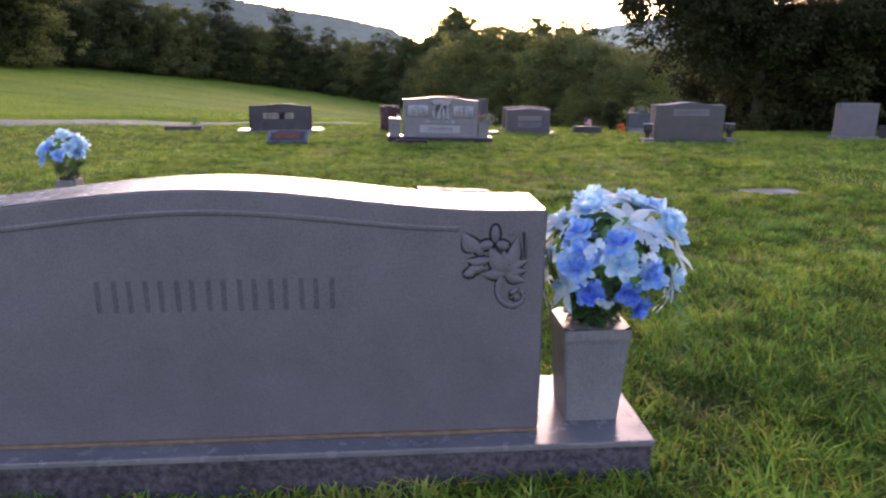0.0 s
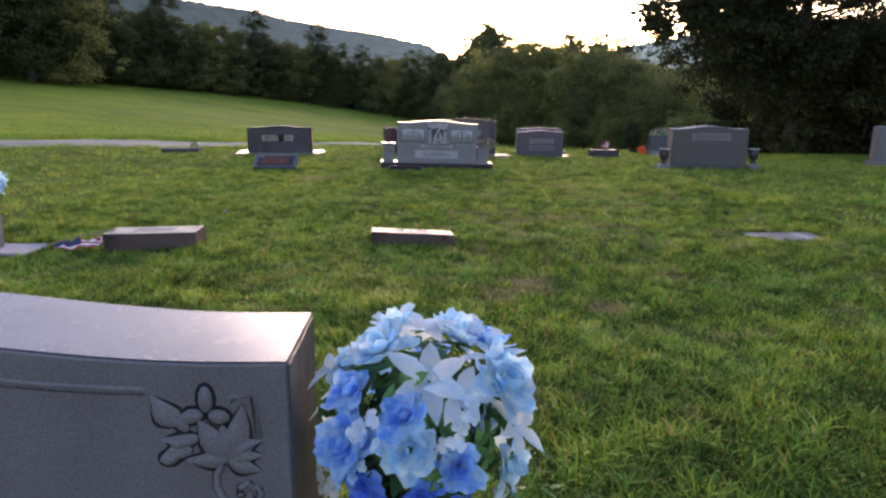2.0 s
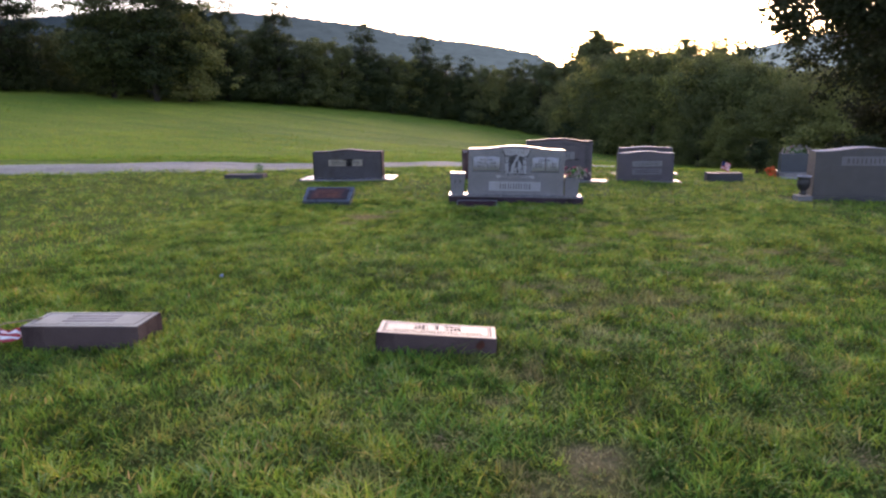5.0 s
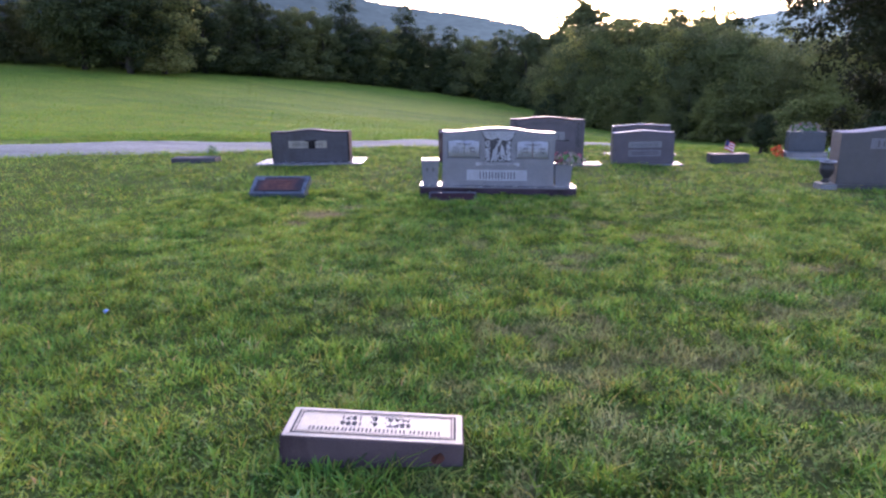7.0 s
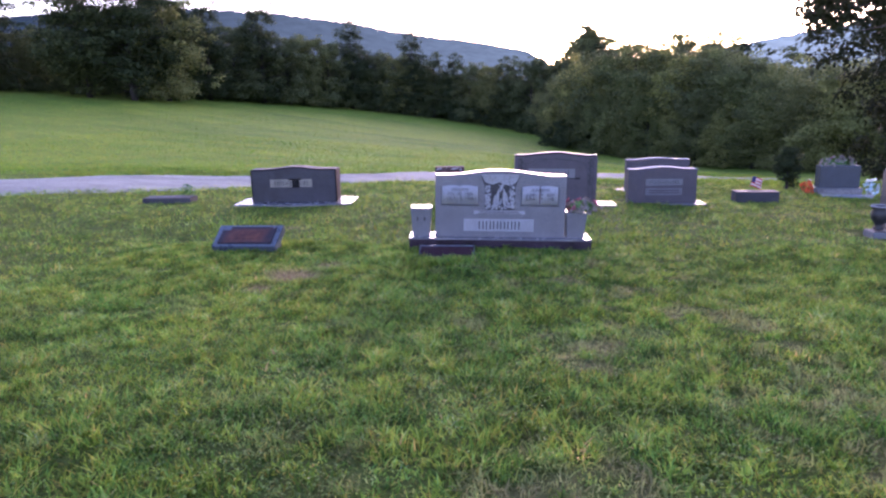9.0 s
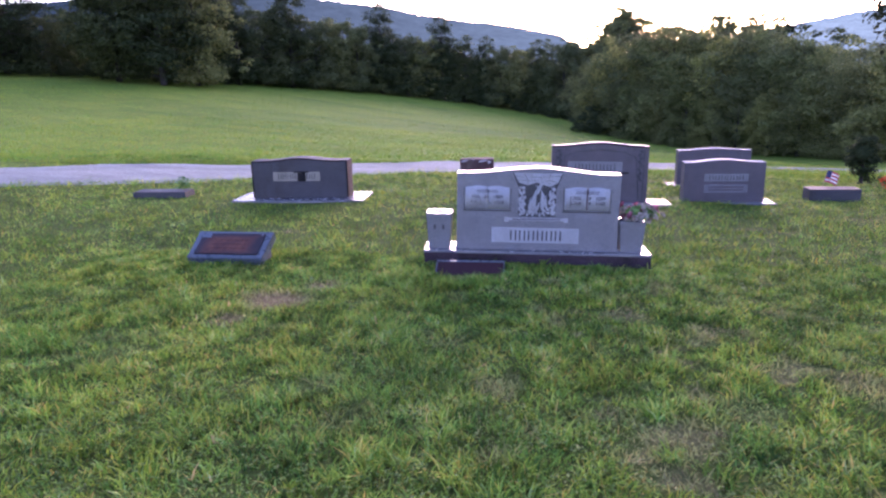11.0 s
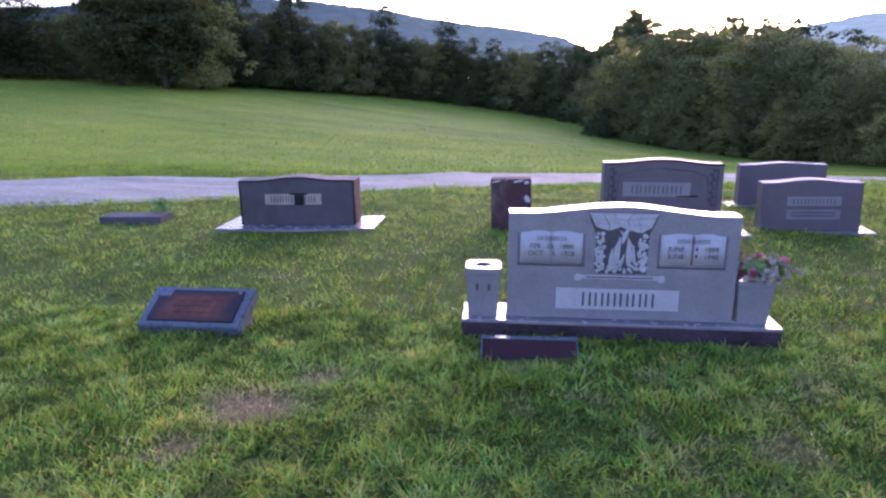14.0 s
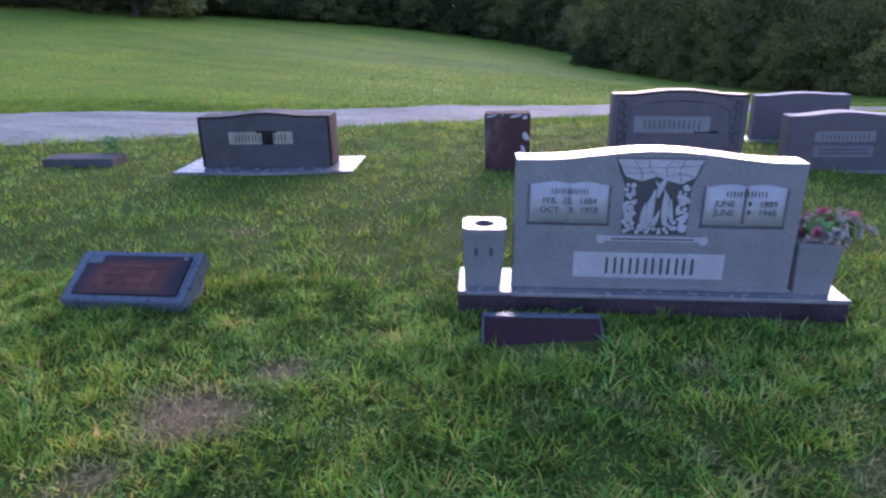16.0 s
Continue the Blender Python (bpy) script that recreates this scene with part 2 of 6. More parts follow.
CLOVER = petal_material("clover_leaf", (0.1, 0.19, 0.03), (0.24, 0.35, 0.055), 0.45)


def gravel_material():
    n = Nodes("pale_gravel")
    v = n.t.nodes.new("ShaderNodeTexVoronoi")
    v.inputs["Scale"].default_value = 26
    n.t.links.new(n.coord.outputs["Object"], v.inputs["Vector"])
    stones = n.ramp(v.outputs["Distance"], [(0.0, (0.3, 0.345, 0.345)), (0.6, (0.145, 0.168, 0.168))])
    tone = n.ramp(n.noise(1.6, 6, 0.75, (0.35, 1.0, 1.0)), [(0.32, (0.55, 0.56, 0.56)), (0.68, (1.28, 1.26, 1.24))])
    n.set(Base_Color=n.mix(1.0, stones, tone, "MULTIPLY"), Roughness=0.9)
    return n.bump(v.outputs["Distance"], 0.6, 0.02).mat


GRAVEL = gravel_material()


def leaf_material(name, low, high, fac=0.3):
    n = Nodes(name)
    col = n.mix(n.island(), low, high)
    tone = n.ramp(n.random(), [(0.0, (0.6, 0.68, 0.68)), (0.5, (0.95, 0.98, 0.95)), (1.0, (1.24, 1.2, 1.0))])
    col = n.mix(1.0, col, tone, "MULTIPLY")
    n.set(Base_Color=col, Roughness=0.75, Specular_IOR_Level=0.05)
    return n.translucent(col, fac).mat


LEAF = leaf_material("broad_leaf", (0.095, 0.115, 0.048), (0.2, 0.21, 0.085))
LEAF_DARK = leaf_material("dark_leaf", (0.036, 0.052, 0.024), (0.08, 0.097, 0.042))
LEAF_LIGHT = leaf_material("light_leaf", (0.14, 0.17, 0.055), (0.33, 0.33, 0.12), 0.45)
# Below other foliage in tone: the canopy's shade is put into this leaf colour.
LEAF_SHADE = leaf_material("canopy_shade_leaf", (0.028, 0.034, 0.017), (0.06, 0.064, 0.03), 0.2)
BARK = plain("bark", (0.035, 0.03, 0.025), 0.9, 12, 0.4, relief=0.6)


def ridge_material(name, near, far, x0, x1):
    """Distant wooded slopes: painted haze, as a glowing colour that shifts from x0 to x1."""
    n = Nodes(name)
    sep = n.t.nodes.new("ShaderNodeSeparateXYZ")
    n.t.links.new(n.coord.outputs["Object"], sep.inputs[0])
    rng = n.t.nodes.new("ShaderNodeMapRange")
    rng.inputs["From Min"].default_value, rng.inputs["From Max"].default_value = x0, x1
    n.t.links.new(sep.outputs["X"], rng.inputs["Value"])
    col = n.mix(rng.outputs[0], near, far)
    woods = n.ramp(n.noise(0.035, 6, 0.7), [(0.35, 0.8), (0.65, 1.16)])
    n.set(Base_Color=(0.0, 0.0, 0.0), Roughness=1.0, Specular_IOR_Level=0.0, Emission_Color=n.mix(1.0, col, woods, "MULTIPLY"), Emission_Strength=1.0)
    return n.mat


# Both ridges glow, with the evening haze put into their colours.
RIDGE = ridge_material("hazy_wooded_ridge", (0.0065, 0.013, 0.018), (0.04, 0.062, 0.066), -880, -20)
RIDGE_FAR = ridge_material("hazed_far_ridge", (0.085, 0.122, 0.122), (0.066, 0.104, 0.108), 300, 900)


# ---------------------------------------------------------------- mesh helpers
def finish(bm, name, material):
    bmesh.ops.recalc_face_normals(bm, faces=bm.faces)
    me = bpy.data.meshes.new(name)
    bm.to_mesh(me)
    bm.free()
    me.materials.append(material)
    return me


def thing(name, m, label, category, group="", kind=""):
    """An Empty at a thing's base."""
    ob = new(name)
    ob.empty_display_size = 0.1
    ob.matrix_world = m
    return tagged(ob, label, category, group, kind)


def part(name, bm, material, parent, label="", smooth=False):
    """Links a bmesh as one mesh object under a thing or part."""
    ob = new(name, finish(bm, name, material))
    ob.parent = parent
    if smooth:
        ob.data.shade_smooth()
    return tagged(ob, label)


def from_arrays(name, verts, faces, material):
    """A mesh from numpy arrays: verts (n, 3), faces (m, 3 or 4)."""
    me = bpy.data.meshes.new(name)
    m, k = faces.shape
    me.vertices.add(len(verts))
    me.vertices.foreach_set("co", np.asarray(verts, np.float32).ravel())
    me.loops.add(m * k)
    me.loops.foreach_set("vertex_index", faces.astype(np.int32).ravel())
    me.polygons.add(m)
    me.polygons.foreach_set("loop_start", np.arange(0, m * k, k, dtype=np.int32))
    me.update(calc_edges=True)
    me.validate()
    me.materials.append(material)
    return me


def rough_edges(bm, amount, cuts=0, seed=0):
    """Worn, slightly uneven faces."""
    if cuts:
        bmesh.ops.subdivide_edges(bm, edges=bm.edges[:], cuts=cuts, use_grid_fill=True)
    for v in bm.verts:
        p = v.co * 9 + Vector((seed * 3.7, seed * 1.3, seed))
        v.co += noise.noise_vector(p) * amount
    return bm


def block(x0, x1, y0, y1, z0, z1, bevel=0.004, seg=2, taper=0.0):
    """A bevelled block; taper narrows the top by so many metres a side."""
    bm = bmesh.new()
    c = [bm.verts.new((x, y, z)) for z in (z0, z1) for x, y in ((x0, y0), (x1, y0), (x1, y1), (x0, y1))]
    if taper:
        for v in c[4:]:
            v.co.x += taper if v.co.x < (x0 + x1) / 2 else -taper
            v.co.y += taper if v.co.y < (y0 + y1) / 2 else -taper
    for f in ((0, 3, 2, 1), (4, 5, 6, 7), (0, 1, 5, 4), (1, 2, 6, 5), (2, 3, 7, 6), (3, 0, 4, 7)):
        bm.faces.new([c[i] for i in f])
    if bevel:
        bmesh.ops.bevel(bm, geom=bm.edges[:], offset=bevel, segments=seg, affect="EDGES", profile=0.6)
    return bm


def slab_profile(points, y0, y1, bevel=0.004):
    """A slab from an outline in x and z, running from y0 to y1."""
    bm = bmesh.new()
    front = [bm.verts.new((x, y0, z)) for x, z in points]
    back = [bm.verts.new((x, y1, z)) for x, z in points]
    bm.faces.new(front)
    bm.faces.new(back[::-1])
    n = len(points)
    for i in range(n):
        j = (i + 1) % n
        bm.faces.new((front[j], front[i], back[i], back[j]))
    bmesh.ops.recalc_face_normals(bm, faces=bm.faces)
    if bevel:
        rim = [e for e in bm.edges if abs(e.verts[0].co.y - e.verts[1].co.y) < 1e-6]
        bmesh.ops.bevel(bm, geom=rim, offset=bevel, segments=2, affect="EDGES", profile=0.6)
    return bm


def serpentine(x0, x1, z0, shoulder, apex, flat=0.1, steps=28):
    """The outline of a headstone with a serpentine (low arched) top."""
    cx, half = (x0 + x1) / 2, (x1 - x0) / 2
    pts = [(x0, z0), (x1, z0), (x1, shoulder)]
    for i in range(steps + 1):
        s = 1 - flat - (2 - 2 * flat) * i / steps
        pts.append((cx + s * half, shoulder + (apex - shoulder) * 0.5 * (1 + math.cos(math.pi * s / (1 - flat)))))
    pts.append((x0, shoulder))
    out = []
    for p in pts:
        if not out or math.dist(p, out[-1]) > 1e-4:
            out.append(p)
    return out


def bead(path, radius, sides=6):
    """A thin round bead along a path of points."""
    bm = bmesh.new()
    rings = []
    pts = [Vector(p) for p in path]
    for i, p in enumerate(pts):
        d = (pts[min(i + 1, len(pts) - 1)] - pts[max(i - 1, 0)]).normalized()
        a = d.orthogonal().normalized()
        b = d.cross(a)
        r = radius[i] if isinstance(radius, (list, tuple)) else radius
        rings.append([bm.verts.new(p + (a * math.cos(t) + b * math.sin(t)) * r) for t in (2 * math.pi * k / sides for k in range(sides))])
    for r0, r1 in zip(rings, rings[1:]):
        # rings are matched by their nearest start to avoid twists
        k0 = min(range(sides), key=lambda k: (r1[k].co - r0[0].co).length)
        for k in range(sides):
            bm.faces.new((r0[k], r0[(k + 1) % sides], r1[(k0 + k + 1) % sides], r1[(k0 + k) % sides]))
    bm.faces.new(rings[0][::-1])
    bm.faces.new(rings[-1])
    return bm


def lump(bm, center, size, tilt=0.0, rings=3, sides=8):
    """Adds a half-round lump that rises towards -y from a face, for carved relief."""
    cx, cy, cz = center
    sx, sy, sz = size
    ca, sa = math.cos(tilt), math.sin(tilt)
    loops = []
    for r in range(rings):
        f = math.cos(r / rings * math.pi / 2)
        d = math.sin(r / rings * math.pi / 2)
        loop = []
        for k in range(sides):
            a = 2 * math.pi * k / sides
            u, w = math.cos(a) * f * sx, math.sin(a) * f * sz
            loop.append(bm.verts.new((cx + u * ca - w * sa, cy - d * sy, cz + u * sa + w * ca)))
        loops.append(loop)
    top = bm.verts.new((cx, cy - sy, cz))
    for a, b in zip(loops, loops[1:]):
        for k in range(sides):
            bm.faces.new((a[k], a[(k + 1) % sides], b[(k + 1) % sides], b[k]))
    for k in range(sides):
        bm.faces.new((loops[-1][k], loops[-1][(k + 1) % sides], top))


def letter_mesh(text, size, material, name="letter", depth=0.001):
    """A thin mesh of some characters, set from their left end."""
    cu = bpy.data.curves.new(name, "FONT")
    cu.body, cu.size, cu.extrude, cu.align_x, cu.align_y = text, size, depth, "LEFT", "TOP_BASELINE"
    tmp = bpy.data.objects.new(name, cu)
    scene.collection.objects.link(tmp)
    bpy.context.view_layer.update()
    me = bpy.data.meshes.new_from_object(tmp.evaluated_get(bpy.context.evaluated_depsgraph_get()))
    bpy.data.objects.remove(tmp)
    me.materials.clear()
    me.materials.append(material)
    return me


def writing(text, size, material, parent, m):
    """Cut lettering, a mesh for each character; m places the line's middle on the face."""
    def right(me):
        return max(v.co.x for v in me.vertices)
    wide = right(letter_mesh(text, size, material))
    made = {}
    for i, c in enumerate(text):
        if c == " ":
            continue
        if c not in made:
            made[c] = letter_mesh(c, size, material)
        ob = new("letter", made[c])
        ob.parent = parent
        ob.matrix_basis = m @ pose(right(letter_mesh(text[:i + 1], size, material)) - right(made[c]) - wide / 2, -0.36 * size, 0)


# ---------------------------------------------------------------- the ground
def smooth01(t):
    t = np.clip(t, 0, 1)
    return t * t * (3 - 2 * t)


# the lane's two edges: x, y of its near side and of its far side
LANE_NEAR = ((-60, 9.5), (-14, 14.2), (-9.5, 15.0), (-7.4, 15.5), (-6.0, 16.45), (-4.6, 17.55), (-2.6, 18.85), (-0.9, 20.15), (1.1, 21.5), (3.7, 23.9), (8.0, 28.6), (10, 30.4), (16, 34.5), (40, 48))
LANE_FAR = ((-60, 14.5), (-14, 18.5), (-11.1, 19.2), (-8.9, 19.95), (-6.1, 21.0), (-2.5, 22.3), (0.6, 24.1), (1.4, 24.7), (4.0, 27.9), (8.2, 33.0), (10.5, 34.9), (16, 38.5), (40, 52))


def lane_edge(x, knots):
    """An edge of the lane, its corners rounded off."""
    x = np.asarray(x, float)
    return sum(np.interp(x + d, [k[0] for k in knots], [k[1] for k in knots]) for d in (-0.9, -0.45, 0.0, 0.45, 0.9)) / 5


def off_lane(x, y):
    """Distance outside the lane (negative on it)."""
    return np.maximum(lane_edge(x, LANE_NEAR) - y, y - lane_edge(x, LANE_FAR))


def road_y(x):
    """The middle of the shallow trough in which the lane runs."""
    return 19.35 + 0.09 * x + 0.225 * (np.sqrt((x + 4) ** 2 + 9) + x + 4)


def height(x, y):
    """Height of the ground at x, y (numpy arrays or numbers)."""
    x, y = np.asarray(x, float), np.asarray(y, float)
    xc, yc = np.clip(x, -75, 16), np.clip(y, -30, 125)
    z = 0.09 + 0.07 * np.exp(-((yc - 6.8) / 2.8) ** 2) - 0.10 * smooth01((yc - 8) / 5) - 0.16 * smooth01((yc - 14) / 6)
    z = z - 0.03 * np.clip(xc, -1.5, 9) * smooth01((yc - 11) / 6)
    z = z + 0.05 * np.exp(-((x + 1.8) ** 2 + (y - 11.8) ** 2) / 1.2)
    z = z - 0.055 * smooth01((-0.7 - x) / 1.0) * np.exp(-((y - 6.0) / 1.3) ** 2)
    z = z + 0.075 * np.exp(-((x - 0.8) / 1.6) ** 2 - ((y - 11.9) / 0.9) ** 2)
    z = z + 0.17 * smooth01((-4.5 - x) / 4.0) * np.exp(-((y - 18.5) / 5.0) ** 2)
    u = yc - 20
    u = np.where(u > 3, u, np.where(u < -3, 0, (u + 3) ** 2 / 12))
    z = z + u * (-0.0976 - 0.00302 * xc) + u * u * (0.00061 + 0.0000183 * xc)
    d = y - road_y(np.clip(x, -60, 40))
    z = z - 0.10 * np.exp(-((d - 0.2) / 1.8) ** 4)
    z = z + 0.018 * np.sin(x * 1.7 + 0.6 * y) * np.sin(y * 1.3 - 0.4 * x) * np.exp(-((x - 1) / 14) ** 2 - ((y - 8) / 14) ** 2)
    return z


def lattice(x, y, scale, seed):
    """Smooth random field in 0..1."""
    g = np.random.default_rng(seed).random((128, 128))
    u, v = np.asarray(x) / scale, np.asarray(y) / scale
    i, j = np.floor(u).astype(int), np.floor(v).astype(int)
    a, b = smooth01(u - i), smooth01(v - j)
    i0, j0, i1, j1 = i % 128, j % 128, (i + 1) % 128, (j + 1) % 128
    return (g[i0, j0] * (1 - a) + g[i1, j0] * a) * (1 - b) + (g[i0, j1] * (1 - a) + g[i1, j1] * a) * b


# bare, trodden spots: x, y, radius
BARE = [(1.3, 5.25, 0.22), (1.75, 4.7, 0.16), (2.3, 5.4, 0.2), (0.75, 5.3, 0.13), (4.3, 5.2, 0.28), (3.1, 8.9, 0.2), (-1.0, 11.0, 0.3), (-1.15, 10.55, 0.22), (-0.75, 11.35, 0.15), (1.9, 10.6, 0.2), (-1.9, 13.2, 0.25)]


def dryness(x, y):
    """How dry and thin the turf is: 0 lush, 1 bare."""
    d = 0.22 * lattice(x, y, 1.7, 1) + 0.36 * lattice(x, y, 0.36, 2) + 0.42 * lattice(x, y, 0.11, 3)
    d = smooth01((d - 0.5) / 0.28) * (0.34 + 0.2 * smooth01((np.asarray(x) + 0.2) / 1.2))
    for bx, by, r in BARE:
        d = np.maximum(d, np.exp(-((np.asarray(x) - bx) ** 2 + (np.asarray(y) - by) ** 2 * 1.7) / (r * r)) * np.clip(1.5 * lattice(x, y, 0.17, 4) + 0.8 * lattice(x, y, 0.05, 5) - 0.35, 0, 1))
    return np.clip(d, 0, 1)


def unmown(x, y):
    """0.38 on the mown lawn, 1 in the meadow round it."""
    beyond = np.maximum(smooth01((y - 18.6) / 2.5), np.maximum(smooth01((np.abs(x) - 9.5) / 2), smooth01((-4.0 - y) / 3)))
    return 0.38 + 0.62 * beyond


def paint(me, values, name="dry"):
    me.attributes.new(name, "FLOAT", "POINT").data.foreach_set("value", np.asarray(values, np.float32))


def at(x, y, lift=0.0, rz=0.0):
    return pose(x, y, float(height(x, y)) + lift, 0, 0, rz)


def build_ground():
    def spread(lo, hi, fine_lo, fine_hi, step):
        mid = list(np.arange(fine_lo, fine_hi, step))
        out, s, p = [], step, fine_hi
        while p < hi:
            out.append(p)
            s *= 1.16
            p += s
        out.append(hi)
        pre, s, p = [], step, fine_lo
        while p > lo:
            s *= 1.16
            p -= s
            pre.append(max(p, lo))
        return np.array(pre[::-1] + mid + out)
    xs, ys = spread(-1800, 1800, -14, 14, 0.14), spread(-1800, 1800, -1, 24, 0.14)
    X, Y = np.meshgrid(xs, ys)
    Z = height(X, Y)
    v = np.stack([X.ravel(), Y.ravel(), Z.ravel()], 1)
    nx, ny = len(xs), len(ys)
    i = (np.arange(ny - 1)[:, None] * nx + np.arange(nx - 1)[None]).ravel()
    ob = new("ground", from_arrays("ground", v, np.stack([i, i + 1, i + nx + 1, i + nx], 1), TURF))
    paint(ob.data, dryness(v[:, 0], v[:, 1]))
    paint(ob.data, unmown(v[:, 0], v[:, 1]), "meadow")
    ob.data.shade_smooth()
    tagged(ob, "mown green turf with dry patches rolling into a meadow", "ground", kind="structure")


build_ground()


def build_road():
    """The lane: a crowned strip with two worn wheel tracks and ragged edges."""
    xs = np.concatenate([np.arange(-60, -14, 1.0), np.arange(-14, 14, 0.15), np.arange(14, 40, 1.0)])
    rng = np.random.default_rng(4)
    across = np.array([0.0, 0.1, 0.26, 0.42, 0.56, 0.72, 0.88, 1.0])
    lift = np.array([0.004, 0.03, 0.018, 0.036, 0.036, 0.018, 0.032, 0.004])
    k = len(across)
    lo, hi = lane_edge(xs, LANE_NEAR), lane_edge(xs, LANE_FAR)
    lo = lo + 0.3 * (lattice(xs, xs * 0 + 3, 0.8, 61) - 0.5) + 0.16 * (lattice(xs, xs * 0 + 5, 0.22, 62) - 0.5)
    hi = hi + 0.3 * (lattice(xs, xs * 0 + 7, 0.9, 63) - 0.5) + 0.16 * (lattice(xs, xs * 0 + 9, 0.25, 64) - 0.5)
    Y = lo[:, None] + (hi - lo)[:, None] * across
    X = np.repeat(xs[:, None], k, 1)
    Z = height(X, Y) + lift + rng.normal(0, 0.003, X.shape)
    v = np.stack([X.ravel(), Y.ravel(), Z.ravel()], 1)
    i = (np.arange(len(xs) - 1)[:, None] * k + np.arange(k - 1)[None]).ravel()
    ob = new("road", from_arrays("road", v, np.stack([i, i + k, i + k + 1, i + 1], 1), GRAVEL))
    ob.data.shade_smooth()
    tagged(ob, "pale gravel lane between mown turf and meadow", "road", kind="structure")


build_road()


# ---------------------------------------------------------------- far ridges
def build_ridge(name, label, stops, dist, material, seed):
    """A wooded ridge: its crest follows a few heights (degrees) over bearings."""
    az = np.arange(stops[0][0], stops[-1][0], 0.08)
    el = np.interp(az, [s[0] for s in stops], [s[1] for s in stops])
    rng = np.random.default_rng(seed)
    jag = np.convolve(rng.normal(0, 1, len(az) + 8), np.ones(5) / 5, "same")[4:-4] * 0.07 + np.abs(rng.normal(0, 0.06, len(az))) - 0.04
    el = el + jag + 0.22
    a = np.radians(az)
    rows = []
    for f, drop in ((1.12, -40), (1.0, None), (0.9, 0.72), (0.8, 0.35), (0.72, -40)):
        d = dist * f
        top = 1.6 + dist * np.tan(np.radians(el))
        z = top if drop is None else (np.full_like(a, drop) if drop < 0 else top * drop * f)
        rows.append(np.stack([1 + d * np.sin(a), 5 + d * np.cos(a), z], 1))
    v = np.concatenate(rows)
    n = len(a)
    i = (np.arange(len(rows) - 1)[:, None] * n + np.arange(n - 1)[None]).ravel()
    ob = new(name, from_arrays(name, v, np.stack([i, i + 1, i + n + 1, i + n], 1), material))
    tagged(ob, label, "mountain", kind="structure")


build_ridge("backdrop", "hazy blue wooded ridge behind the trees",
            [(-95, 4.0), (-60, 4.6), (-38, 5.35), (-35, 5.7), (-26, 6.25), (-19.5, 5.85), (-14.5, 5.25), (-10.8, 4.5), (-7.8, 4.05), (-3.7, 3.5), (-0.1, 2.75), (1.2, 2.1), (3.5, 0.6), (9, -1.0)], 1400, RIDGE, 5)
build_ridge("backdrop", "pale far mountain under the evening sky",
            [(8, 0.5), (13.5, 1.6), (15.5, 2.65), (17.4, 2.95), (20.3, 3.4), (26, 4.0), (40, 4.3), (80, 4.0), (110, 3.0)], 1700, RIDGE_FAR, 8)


# ---------------------------------------------------------------- trees
def leaf_cloud(centers, radii, count, size, rng, squash=0.8):
    """Many small leaves in clumps, thickest near each clump's skin and turned outwards and up: arrays of verts and quads."""
    share = radii ** 1.6
    k = rng.choice(len(centers), count, p=share / share.sum())
    d = rng.normal(0, 1, (count, 3))
    d /= np.linalg.norm(d, axis=1)[:, None] + 1e-9
    d[:, 2] = np.where((d[:, 2] < -0.15) & (rng.random(count) < 0.65), -d[:, 2], d[:, 2])
    r = radii[k] * (rng.random(count) ** 0.3) * (1 + 0.22 * np.abs(rng.normal(0, 1, count)) * (rng.random(count) < 0.3))
    p = centers[k] + d * r[:, None] * np.array([1, 1, squash])
    n = d * 0.9 + np.array([0, 0, 0.45]) + rng.normal(0, 0.42, (count, 3))
    n /= np.linalg.norm(n, axis=1)[:, None]
    a = np.cross(n, rng.normal(0, 1, (count, 3)))
    a /= np.linalg.norm(a, axis=1)[:, None] + 1e-9
    b = np.cross(n, a)
    s = size * (0.55 + 0.8 * rng.random(count))[:, None]
    v = np.stack([p - a * s * 0.5, p + b * s * 0.34 - n * s * 0.06, p + a * s * 0.5, p - b * s * 0.34 - n * s * 0.06], 1).reshape(-1, 3)
    f = np.arange(count * 4).reshape(-1, 4)
    return v, f


def limb_mesh(bm, pts, radii, sides=6):
    rings = []
    for i, p in enumerate(pts):
        d = (pts[min(i + 1, len(pts) - 1)] - pts[max(i - 1, 0)]).normalized()
        a = d.cross(Vector((0.31, 0.95, 0.05))).normalized()
        b = d.cross(a)
        rings.append([bm.verts.new(p + (a * math.cos(t) + b * math.sin(t)) * radii[i]) for t in (2 * math.pi * k / sides for k in range(sides))])
    for r0, r1 in zip(rings, rings[1:]):
        for k in range(sides):
            bm.faces.new((r0[k], r0[(k + 1) % sides], r1[(k + 1) % sides], r1[k]))
    bm.faces.new(rings[-1])


